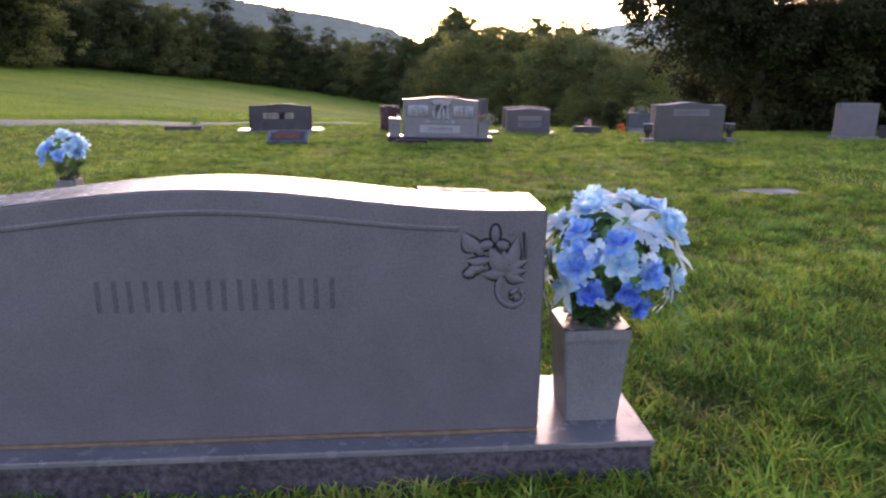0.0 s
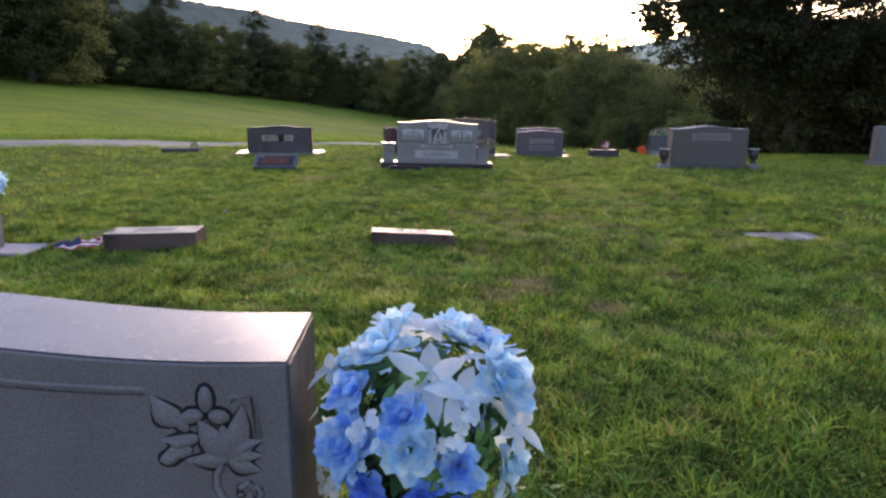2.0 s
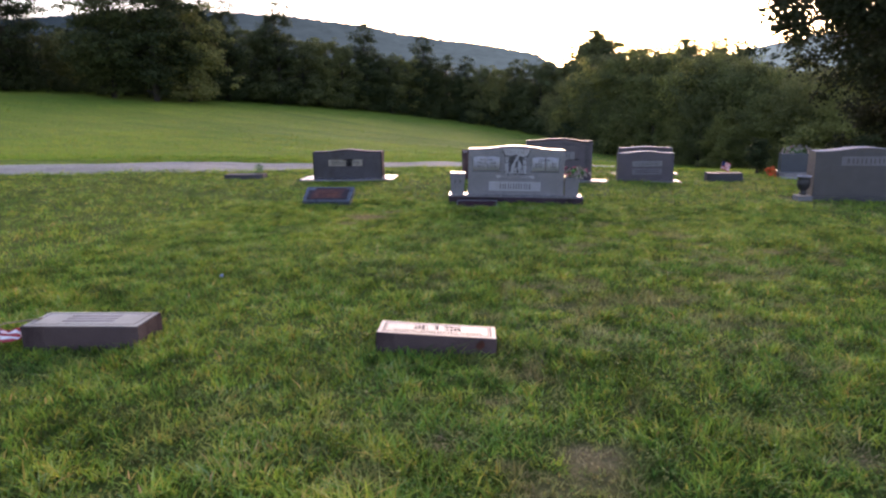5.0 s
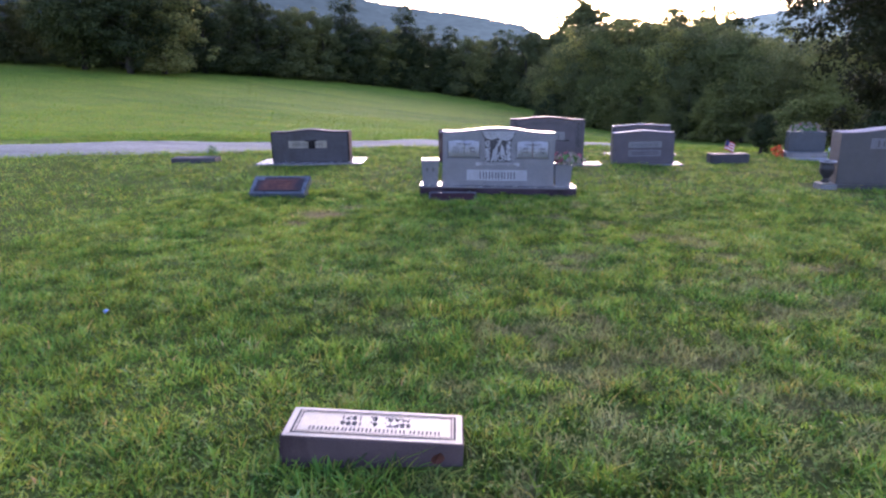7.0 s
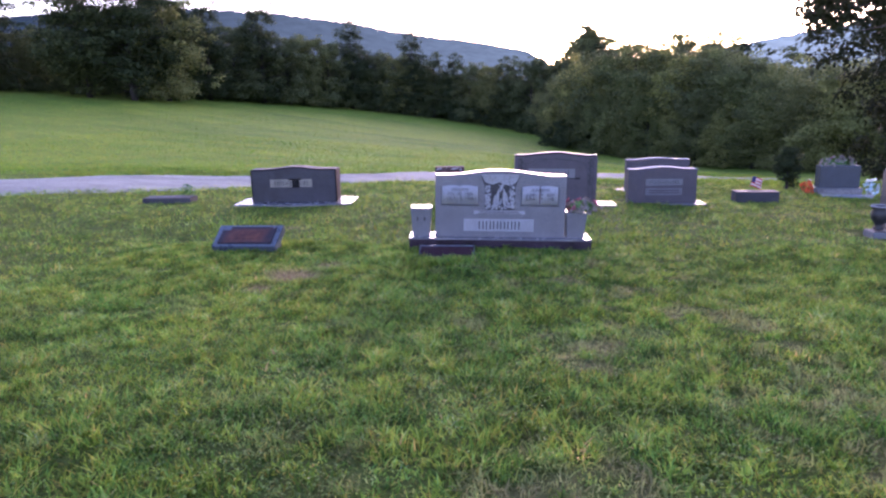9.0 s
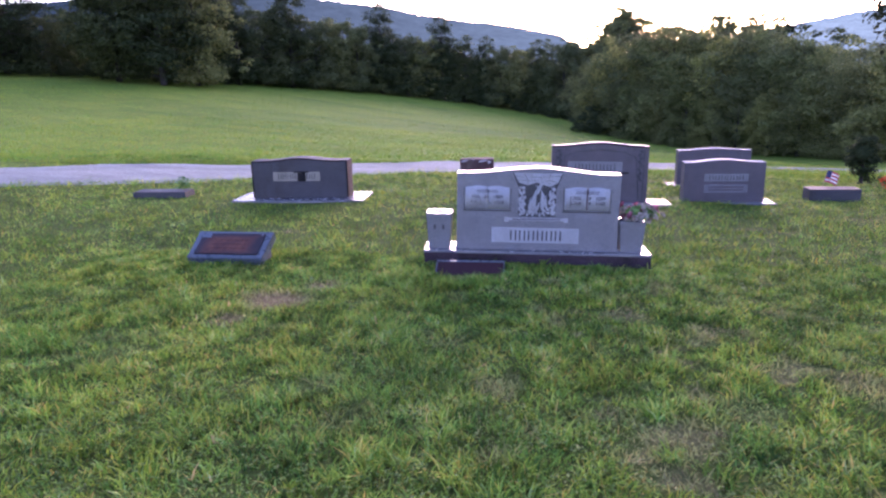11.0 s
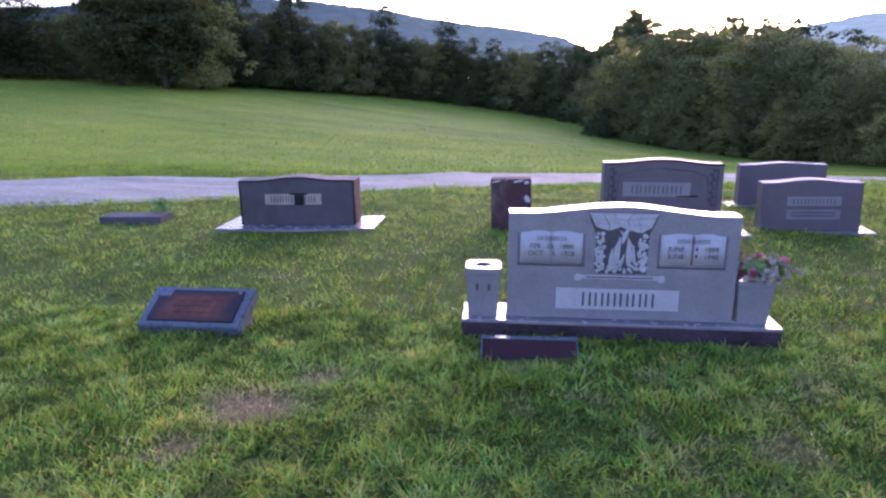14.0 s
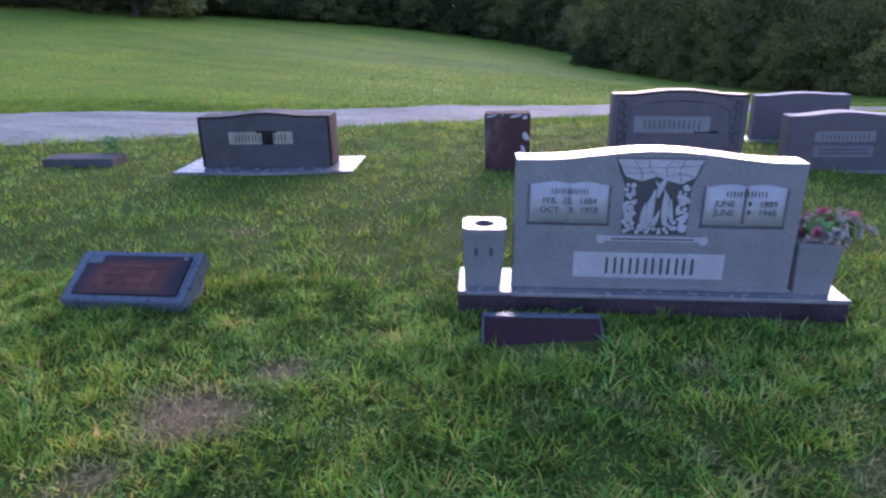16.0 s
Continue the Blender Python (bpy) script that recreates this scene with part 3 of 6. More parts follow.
def build_tree(name, label, m, h, spread, profile, leaves, size, material, seed, base=0.12, limbs=26, clump=0.16, group="", trunk_r=None, lean=0.0, boughs=()):
    """A tree: tapered trunk with limbs, and a crown of leaf clumps. profile(t): crown half-width (0 to 1) at t of its height."""
    rng = np.random.default_rng(seed)
    tree = thing(name, m, label, "tree" if "shrub" not in name else "shrub", group)
    bm = bmesh.new()
    r0 = trunk_r or h * 0.018
    path = [Vector((lean * t * t + 0.02 * h * math.sin(3 * t + seed) * t, 0.02 * h * math.cos(4 * t + seed) * t, -0.15 + t * h * 0.93)) for t in np.linspace(0, 1, 9)]
    limb_mesh(bm, path, [r0 * (1.25 - 1.15 * i / 8) for i in range(9)], 8)
    centers, radii = [], []
    for i in range(limbs):
        t = base + (0.97 - base) * ((i + rng.random()) / limbs)
        w = profile((t - base) / (1 - base)) * spread
        a = i * 2.4 + rng.normal(0, 0.4)
        start = path[min(7, int(t * 8 * 0.85))].copy()
        start.z = t * h * 0.85
        reach = w * (0.65 + 0.4 * rng.random())
        end = Vector((start.x + math.cos(a) * reach, start.y + math.sin(a) * reach, t * h + rng.normal(0, 0.03) * h))
        mid = (start + end) / 2 + Vector((rng.normal(0, 0.04) * h, rng.normal(0, 0.04) * h, 0.03 * h))
        rl = r0 * 0.42 * (1.1 - t)
        limb_mesh(bm, [start, mid, end], [rl, rl * 0.6, rl * 0.15], 5)
        cr = clump * h * (0.55 + 0.8 * rng.random()) * (0.55 + 0.45 * w / max(spread, 1e-6))
        for q, s in ((end, 0.8), (start.lerp(end, 0.62), 1.0)):
            for _ in range(2):
                centers.append((q.x + rng.normal(0, 0.35) * cr, q.y + rng.normal(0, 0.35) * cr, max(q.z + rng.normal(0, 0.35) * cr, 0.05 * h)))
                radii.append(cr * s * (0.5 + 0.5 * rng.random()))
    # long low boughs: tip (x, y, z) from the trunk's foot, and the size of their clumps
    for x, y, z, cr in boughs:
        tip, start = Vector((x, y, z)), path[2].copy()
        start.z = min(max(z, 0.22 * h), 0.5 * h)
        mid = start.lerp(tip, 0.5) + Vector((rng.normal(0, 0.25), rng.normal(0, 0.25), 0.5))
        limb_mesh(bm, [start, mid, tip], [r0 * 0.42, r0 * 0.24, r0 * 0.05], 6)
        for u in np.linspace(0.3, 1.0, 9):
            q = start.lerp(mid, u * 2) if u < 0.5 else mid.lerp(tip, u * 2 - 1)
            for _ in range(2):
                centers.append((q.x + rng.normal(0, 0.55) * cr, q.y + rng.normal(0, 0.55) * cr, q.z + abs(rng.normal(0, 0.35)) * cr))
                radii.append(cr * (0.5 + 0.45 * rng.random()))
    part("trunk", bm, BARK, tree)
    v, f = leaf_cloud(np.array(centers), np.array(radii), leaves, size, rng)
    v[:, 2] = np.maximum(v[:, 2], 0.02)
    crown = new("crown", from_arrays("crown", v, f, material))
    crown.parent = tree
    return tree


def oval(t):
    return max(0.12, math.sin(math.pi * min(1, 0.12 + 0.88 * t)) ** 0.7)


def spire(t):
    return 0.14 + 0.86 * (1 - t) ** 0.5 * min(1, 0.55 + 2.2 * t)


def dome(t):
    return max(0.3, 1 - abs(2 * max(0.0, t - 0.12) / 1.76) ** 2.6) ** 0.62


def mound(t):
    return max(0.1, (1 - t ** 2.2)) ** 0.7


EYE0 = (1.09, 5.32, 1.62)


def place(az, dist):
    return EYE0[0] + dist * math.sin(radians(az)), EYE0[1] + dist * math.cos(radians(az))


def stand(proto, proto_h, az, el, dist, widen, turn):
    """A copy of a tree on a bearing, so high that its top stands at el degrees."""
    x, y = place(az, dist)
    g = float(height(x, y))
    k = 1.06 * (EYE0[2] + dist * math.tan(radians(el)) - g) / proto_h
    widen *= 1.0 if proto_h < 8 else 1.14
    return copy_thing(proto, pose(x, y, g, 0, 0, turn) @ Matrix.Diagonal((k * widen, k * widen, k, 1)))


def build_woods():
    def proto(name, label, az, dist, *rest):
        x, y = place(az, dist)
        return build_tree(name, label, pose(x, y, float(height(x, y))), *rest)
    oak = proto("tree", "tall leafy tree in the wood's edge", -29, 122, 14, 4.6, oval, 30000, 0.25, LEAF_DARK, 11, 0.04, 60, 0.11, "wood edge trees")
    cedar = proto("tree", "narrow tapering evergreen in the wood's edge", -46, 100, 13, 2.9, spire, 18000, 0.22, LEAF_DARK, 12, 0.03, 44, 0.1, "wood edge trees")
    gum = proto("tree", "leafy tree of the wood's edge, thick to the ground", -49, 104, 11, 4.0, dome, 20000, 0.24, LEAF, 13, 0.02, 44, 0.12, "wood edge trees")
    hind = proto("tree", "leafy tree standing deeper in the wood", -44, 110, 11, 4.2, dome, 9000, 0.36, LEAF_DARK, 16, 0.02, 26, 0.15, "wood edge trees")
    bushy = proto("tree", "bushy light green tree of the thicket", 23, 60, 7.5, 3.2, dome, 22000, 0.145, LEAF_LIGHT, 14, 0.0, 40, 0.15, "thicket trees")
    dusky = proto("tree", "rounded dark green tree of the thicket", 26, 58, 7.8, 2.9, oval, 20000, 0.15, LEAF, 19, 0.0, 36, 0.17, "thicket trees")
    brush = proto("bush", "low brush along the foot of the wood", -52, 92, 3.2, 2.6, mound, 6000, 0.19, LEAF_DARK, 15, 0.0, 20, 0.2, "brush along the wood")
    def tall(az, dist, el):
        x, y = place(az, dist)
        return EYE0[2] + dist * math.tan(radians(el)) - float(height(x, y))
    h = tall(4.8, 104, 4.75)
    proto("tree", "broad pointed tree standing above the thicket", 4.8, 104, h, 7.6, lambda t: 0.08 + 0.92 * (1 - t) ** 0.8, 46000, 0.25, LEAF, 17, 0.42, 130, 1.15 / h, "thicket trees")
    h = tall(12.9, 92, 4.0)
    proto("tree", "round tree standing above the thicket", 12.9, 92, h, 5.4, lambda t: max(0.1, 1 - t ** 5) ** 0.5, 36000, 0.22, LEAF, 18, 0.45, 100, 1.3 / h, "thicket trees")
    rng = np.random.default_rng(2)
    P = {"h": (hind, 11.0), "o": (oak, 14.0), "c": (cedar, 13.0), "g": (gum, 11.0), "b": (bushy, 7.5), "d": (dusky, 7.8), "r": (brush, 3.2)}
    # kind, bearing, top's elevation, distance, widening
    row = [("o", -44, 9.0, 92, 1.1), ("o", -40.5, 9.2, 93, 1.0), ("g", -38, 4.6, 98, 1.0), ("g", -36.2, 4.9, 99, 1.0),
           ("o", -33.6, 8.6, 90, 1.05), ("o", -30.6, 8.9, 89, 1.1), ("g", -28.2, 7.2, 92, 1.0), ("o", -27.0, 6.6, 98, 0.8),
           ("c", -25.2, 6.7, 100, 1.0), ("g", -23.2, 5.2, 104, 1.0), ("c", -21.2, 6.6, 104, 1.15), ("g", -19.2, 4.4, 106, 1.0),
           ("g", -17.4, 4.3, 108, 1.0), ("c", -14.1, 5.0, 110, 1.15), ("g", -16.0, 3.9, 108, 0.9), ("g", -12.2, 3.0, 110, 1.0),
           ("c", -9.3, 4.1, 110, 1.1), ("g", -10.6, 2.8, 110, 0.9), ("c", -7.4, 2.6, 108, 1.2), ("c", -5.9, 2.5, 107, 1.1), ("g", -4.6, 2.0, 105, 0.9),
           ("g", -3.0, 1.9, 103, 0.9), ("c", -1.6, 2.1, 101, 1.1), ("g", 0.4, 2.3, 98, 0.9), ("g", 2.2, 2.1, 100, 0.8),
           ("g", 3.6, 2.0, 99, 0.9), ("g", 7.0, 1.9, 96, 0.9), ("g", 8.5, 3.3, 94, 1.25), ("h", 6.6, 2.2, 100, 1.2), ("h", 10.4, 2.6, 99, 1.2), ("h", 14.6, 2.4, 97, 1.2), ("h", 16.8, 1.8, 95, 1.2), ("h", 3.0, 2.2, 106, 1.1), ("h", 19.0, 1.5, 92, 1.2), ("g", 10.6, 1.5, 90, 0.9), ("g", 15.6, 2.0, 88, 0.9),
           ("d", 2.6, 0.6, 78, 0.9), ("b", 4.6, 2.0, 76, 1.0), ("d", 6.4, 2.7, 74, 1.1), ("b", 8.4, 3.0, 72, 1.0), ("d", 10.2, 2.6, 71, 1.1), ("b", 12.0, 2.2, 69, 1.0), ("d", 13.6, 2.6, 68, 1.1),
           ("b", 15.4, 1.9, 65, 1.0), ("d", 17.2, 1.6, 64, 1.0), ("b", 19.0, 1.3, 61, 1.0), ("d", 21.6, 1.3, 57, 1.0), ("b", 24, 1.5, 54, 1.1), ("d", 28, 2.5, 54, 1.2), ("b", 33, 3, 54, 1.2), ("d", 39, 3.5, 54, 1.3),
           ("b", 2.9, -2.0, 76, 0.9), ("d", 4.6, -1.0, 73, 0.9), ("b", 6.0, -0.4, 71, 0.8), ("d", 7.9, -1.6, 68.5, 0.9), ("b", 9.6, -0.7, 67, 0.8), ("b", 11.6, -1.9, 65, 0.9), ("d", 13.2, -0.6, 64, 0.9), ("b", 15.4, -1.8, 61.5, 0.9), ("d", 17.3, -0.9, 60.5, 0.9), ("b", 19.4, -1.4, 58.5, 0.9), ("d", 21.6, -1.9, 57, 1.0)]
    for az in np.arange(-45, 3, 2.1):
        row.append(("h", float(az), float(np.interp(az, [-45, -35, -26, -18, -10, 3], [4.6, 4.3, 4.4, 3.2, 1.9, 1.0])) + rng.uniform(-0.4, 0.4), float(np.interp(az, [-45, -24, -6, 3], [104, 113, 116, 106])), 1.15))
    for k, az, el, d, w in row:
        proto, h = P[k]
        stand(proto, h, az, el, d, w, float(rng.uniform(0, 360)))
    for az in np.arange(-46, 1.2, 1.55):
        d = float(np.interp(az, [-46, -34, -27, -24, -15, -6, 1], [90, 95, 97, 104, 110, 106, 96])) + rng.uniform(-1, 1)
        base = float(np.interp(az, [-46, -32, -24, -15, -6, 1], [1.1, 0.0, -0.4, -1.1, -2.4, -3.7]))
        stand(brush, 3.2, float(az + rng.uniform(-0.4, 0.4)), base + rng.uniform(1.1, 1.9), d, rng.uniform(1.0, 1.5), float(rng.uniform(0, 360)))
    for az in np.arange(2.4, 24, 1.5):
        d = float(np.interp(az, [1.8, 5.3, 9.2, 13.6, 18, 24], [74.5, 74, 71.5, 69.5, 65, 58])) + rng.uniform(-0.8, 0.8)
        base = float(np.interp(az, [1.8, 7.7, 12, 16, 24], [-4.75, -5.7, -6.1, -6.4, -6.6]))
        stand(brush, 3.2, float(az), base + rng.uniform(1.8, 2.8), d, rng.uniform(1.0, 1.4), float(rng.uniform(0, 360)))


build_woods()


def build_big_tree():
    """The broad shade tree, whose low boughs reach out over the lawn, and its companion."""
    x, y = 12.6, 23.4
    tips = [(5.75, 18.2, 2.75, 0.5), (6.5, 18.5, 3.3, 0.5), (7.4, 18.3, 4.3, 0.6), (8.4, 19.0, 5.2, 0.8), (6.9, 18.8, 2.5, 0.5), (7.6, 19.4, 3.3, 0.7), (7.9, 19.6, 2.1, 0.45), (8.5, 20.0, 2.7, 0.6), (8.8, 19.4, 4.4, 0.8), (8.9, 20.6, 1.7, 0.5), (9.7, 21.0, 1.3, 0.6), (10.4, 21.4, 0.9, 0.6), (9.9, 20.3, 2.4, 0.7), (11.3, 20.6, 1.5, 0.7)]
    g = float(height(x, y))
    boughs = [(a - x, b - y, c - g, r) for a, b, c, r in tips]
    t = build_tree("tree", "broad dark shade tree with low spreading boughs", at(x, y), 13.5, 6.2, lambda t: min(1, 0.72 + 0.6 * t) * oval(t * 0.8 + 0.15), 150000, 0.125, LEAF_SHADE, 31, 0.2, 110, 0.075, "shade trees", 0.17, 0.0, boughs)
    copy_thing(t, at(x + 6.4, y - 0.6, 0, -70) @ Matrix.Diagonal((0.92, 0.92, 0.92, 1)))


build_big_tree()


def build_understory():
    """Dark brush in the shade trees' foot."""
    x, y = 13.4, 27.2
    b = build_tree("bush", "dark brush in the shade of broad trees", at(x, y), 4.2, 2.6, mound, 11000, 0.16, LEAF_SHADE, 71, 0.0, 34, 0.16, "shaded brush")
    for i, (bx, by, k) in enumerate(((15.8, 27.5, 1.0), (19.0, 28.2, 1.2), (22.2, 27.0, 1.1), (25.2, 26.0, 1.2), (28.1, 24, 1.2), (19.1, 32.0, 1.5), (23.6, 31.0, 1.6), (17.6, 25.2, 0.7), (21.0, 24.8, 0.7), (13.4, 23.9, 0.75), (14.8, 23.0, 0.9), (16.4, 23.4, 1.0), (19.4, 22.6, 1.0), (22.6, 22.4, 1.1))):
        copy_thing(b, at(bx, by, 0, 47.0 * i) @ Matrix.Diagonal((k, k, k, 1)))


build_understory()


# ---------------------------------------------------------------- monuments
def name_bars(parent, x0, x1, z0, z1, y, letters, material, gap=0.28):
    """A family name as plain upright bars, two thin ones for each letter."""
    step = (x1 - x0) / letters
    wide = step * (1 - gap)
    for i in range(letters):
        a = x0 + step * i + step * gap / 2
        for u in (0.0, wide * 0.76):
            part("inscription_bar", block(a + u, a + u + wide * 0.24, y - 0.0035, y + 0.004, z0, z1, 0.0008, 1), material, parent)


def line_bar(parent, x0, x1, z0, z1, y, material):
    """A line of writing that stays unread, as one plain bar."""
    part("inscription_bar", block(x0, x1, y - 0.002, y + 0.004, z0, z1, 0.001, 1), material, parent)


def pitched_base(parent, x0, x1, y0, y1, z0, z1, seed, side=None, top=None):
    """A base with rock-pitched sides under a smooth top."""
    side, top = side or ROCKY, top or POLISHED
    bm = block(x0, x1, y0, y1, z0, z1 - 0.012, 0.006, 1)
    rough_edges(bm, 0.009, 7, seed)
    body = part("base", bm, side, parent, "rock-pitched base")
    part("base_top", block(x0 - 0.004, x1 + 0.004, y0 - 0.004, y1 + 0.004, z1 - 0.02, z1, 0.004), top, body, "smooth sawn top")
    return body


def square_vase(name, m, label, w0, w1, h, material, hole=True, initials=0):
    """A tapered square granite vase, wider at its mouth."""
    v = thing(name, m, label, "vase")
    bm = bmesh.new()
    rings = []
    for z, w in ((0, w0), (h * 0.84, w0 + (w1 - w0) * 0.8), (h * 0.9, w1), (h, w1)):
        a = w / 2
        rings.append([bm.verts.new((x * a, y * a, z)) for x, y in ((-1, -1), (1, -1), (1, 1), (-1, 1))])
    for r0, r1 in zip(rings, rings[1:]):
        for k in range(4):
            bm.faces.new((r0[k], r0[(k + 1) % 4], r1[(k + 1) % 4], r1[k]))
    bm.faces.new(rings[0][::-1])
    bmesh.ops.bevel(bm, geom=[e for e in bm.edges if abs(e.verts[0].co.z - e.verts[1].co.z) > 0.01], offset=0.004, segments=2, affect="EDGES")
    part("body", bm, material, v)
    # mouth: a pale rim round a sunk hole
    bm = bmesh.new()
    n, a, r = 24, w1 / 2 - 0.001, w1 * 0.23
    outer, ring, deep = [], [], []
    for k in range(n):
        t = 2 * math.pi * (k + 0.5) / n
        c, s = math.cos(t), math.sin(t)
        q = a / max(abs(c), abs(s))
        outer.append(bm.verts.new((c * q, s * q, h + 0.001)))
        ring.append(bm.verts.new((c * r, s * r, h + 0.001)))
        deep.append(bm.verts.new((c * r, s * r, h - 0.1)))
    for k in range(n):
        j = (k + 1) % n
        bm.faces.new((outer[k], outer[j], ring[j], ring[k]))
        bm.faces.new((ring[k], ring[j], deep[j], deep[k]))
    bm.faces.new(deep)
    part("mouth", bm, POLISHED, v, "pale sawn mouth with a round hole")
    for i in range(initials):
        x = (-0.035, 0.035)[i]
        f = -(w0 + (w1 - w0) * 0.5) / 2
        part("inscription_bar", block(x - 0.008, x + 0.008, f - 0.007, f + 0.004, h * 0.55, h * 0.69, 0.001, 1), INK, v)
    return v


def leaf_strip(bm, p, tip, width, y, depth, bend=0.0):
    """A carved leaf from p to tip on a face."""
    p, tip = Vector((p[0], 0, p[1])), Vector((tip[0], 0, tip[1]))
    d = tip - p
    n = Vector((-d.z, 0, d.x)).normalized()
    left, right, mid = [], [], []
    for i in range(7):
        t = i / 6
        w = width * math.sin(math.pi * (0.08 + 0.92 * t) ** 0.8) * 0.5
        c = p + d * t + n * bend * math.sin(math.pi * t)
        left.append(bm.verts.new((c.x + n.x * w, y, c.z + n.z * w)))
        right.append(bm.verts.new((c.x - n.x * w, y, c.z - n.z * w)))
        mid.append(bm.verts.new((c.x, y - depth * (0.5 + 0.5 * math.sin(math.pi * t)), c.z)))
    for i in range(6):
        bm.faces.new((left[i], left[i + 1], mid[i + 1], mid[i]))
        bm.faces.new((mid[i], mid[i + 1], right[i + 1], right[i]))


def lily_carving(parent, x0, x1, z0, z1, y):
    """A carved lily spray in a corner: leaves, buds, petals, a curled stem."""
    w, h = x1 - x0, z1 - z0

    def q(u, v):
        return x0 + u * w, z0 + v * h
    fan = (0.65, 0.43)
    petals = [(fan, (0.41, 0.76), 0.2, 0.02), (fan, (0.82, 0.88), 0.18, -0.03), (fan, (0.99, 0.585), 0.12, 0.03), (fan, (0.98, 0.46), 0.11, 0.0), (fan, (0.96, 0.33), 0.13, -0.03), (fan, (0.27, 0.43), 0.13, 0.02), (fan, (0.62, 0.72), 0.14, 0.0)]
    leaves = [((0.28, 0.72), (0.02, 0.95), 0.19, 0.06), ((0.40, 0.60), (0.06, 0.60), 0.12, 0.03), ((0.34, 0.50), (0.03, 0.42), 0.12, -0.03), ((0.30, 0.66), (0.20, 0.80), 0.10, 0.0)]
    buds = [(0.49, 0.91, 0.065, 0.11, 0.0), (0.36, 0.78, 0.105, 0.058, 0.25), (0.60, 0.775, 0.1, 0.058, -0.2), (0.24, 0.575, 0.11, 0.055, 0.2), (0.13, 0.44, 0.09, 0.055, 0.3)]
    # The halo pass paints the relief's shadow as dark shapes beneath it.
    for halo, mat, d, grow in ((True, GROOVE_SHADE, 0.0022, 0.013), (False, FAINT, 0.013, 0.0)):
        for a, b, wd, bend in petals + leaves:
            bm = bmesh.new()
            leaf_strip(bm, q(*a), q(*b), wd * w * 1.25 + grow, y, d, bend * w)
            part("carved_shadow" if halo else "carved_petal", bm, mat, parent, "", True)
        for u, v, rx, rz, tilt in buds:
            bm = bmesh.new()
            lump(bm, (q(u, v)[0], y, q(u, v)[1]), (rx * w + grow * 0.5, d, rz * h + grow * 0.5), tilt, 3, 12)
            part("carved_shadow" if halo else "carved_bud", bm, mat, parent, "", True)
        # stem with its curl, and the square bracket beside the spray
        stem = [q(*p) for p in ((0.6, 0.38), (0.54, 0.3), (0.53, 0.2), (0.58, 0.1), (0.67, 0.035), (0.79, 0.01), (0.9, 0.06), (0.935, 0.13), (0.9, 0.2), (0.82, 0.225), (0.745, 0.185), (0.74, 0.125), (0.8, 0.095), (0.855, 0.13))]
        part("carving", bead([(a, y + (0.008 if halo else 0.0), b) for a, b in stem], 0.0075 if not halo else 0.0125, 6), mat, parent, "", True)
        brk = [q(0.69, 0.90), q(0.74, 0.93), q(0.92, 0.93), q(0.945, 0.61)]
        part("carving", bead([(a, y + (0.006 if halo else 0.001), b) for a, b in brk], 0.0095 if halo else 0.006, 6), mat, parent, "", True)


def family_monument():
    """The wide grey monument beside which the walk begins."""
    g = float(height(-0.5, 2.1))
    o = thing("headstone", pose(0, 0, 0), "wide grey granite family headstone with serpentine top", "headstone")
    pitched_base(o, -1.9, 0.777, 1.95, 2.42, g - 0.08, 0.238, 1, MOTTLED)
    die = part("die", slab_profile(serpentine(-1.54, 0.432, 0.240, 0.940, 1.008, 0.1), 2.034, 2.315, 0.005), STEEL, o, "grey steeled granite die")
    top = [p for p in serpentine(-1.54, 0.432, 0.24, 0.940, 1.008, 0.1)[2:]]
    bm = bmesh.new()
    a = [bm.verts.new((x, 2.040, z + 0.0025)) for x, z in top]
    b = [bm.verts.new((x, 2.310, z + 0.0025)) for x, z in top]
    for i in range(len(top) - 1):
        bm.faces.new((a[i + 1], a[i], b[i], b[i + 1]))
    part("die_top", bm, POLISHED, die, "smooth pale top")
    bm = block(0.426, 0.4365, 2.042, 2.308, 0.252, 0.934, 0.003, 1)
    rough_edges(bm, 0.006, 9, 8)
    part("rough_side", bm, DEEP, die, "rock-pitched end of the die")
    # the double line under the top edge
    line = [(x, z) for x, z in serpentine(-1.4, 0.285, 0.24, 0.893, 0.950, 0.06)[3:-1]]
    line = [p for p in line if p[0] < 0.19]
    part("border_line", bead([(x, 2.034, z) for x, z in line], 0.004), GREY, die, "carved border line", True)
    part("border_line", bead([(x, 2.034, z - 0.011) for x, z in line], 0.0025), CARVED, die, "", True)
    lily_carving(die, 0.186, 0.388, 0.648, 0.895, 2.034)
    name_bars(die, -0.868, -0.168, 0.655, 0.75, 2.0365, 8, SHALLOW_SHADE, 0.3)
    bm = block(-1.5, 0.43, 2.020, 2.04, 0.238, 0.250, 0.003, 1)
    rough_edges(bm, 0.002, 5, 3)
    part("mortar_seam", bm, plain("stained_setting_compound", (0.16, 0.11, 0.07), 0.9), o, "brown stained setting joint")
    return o


family_monument()


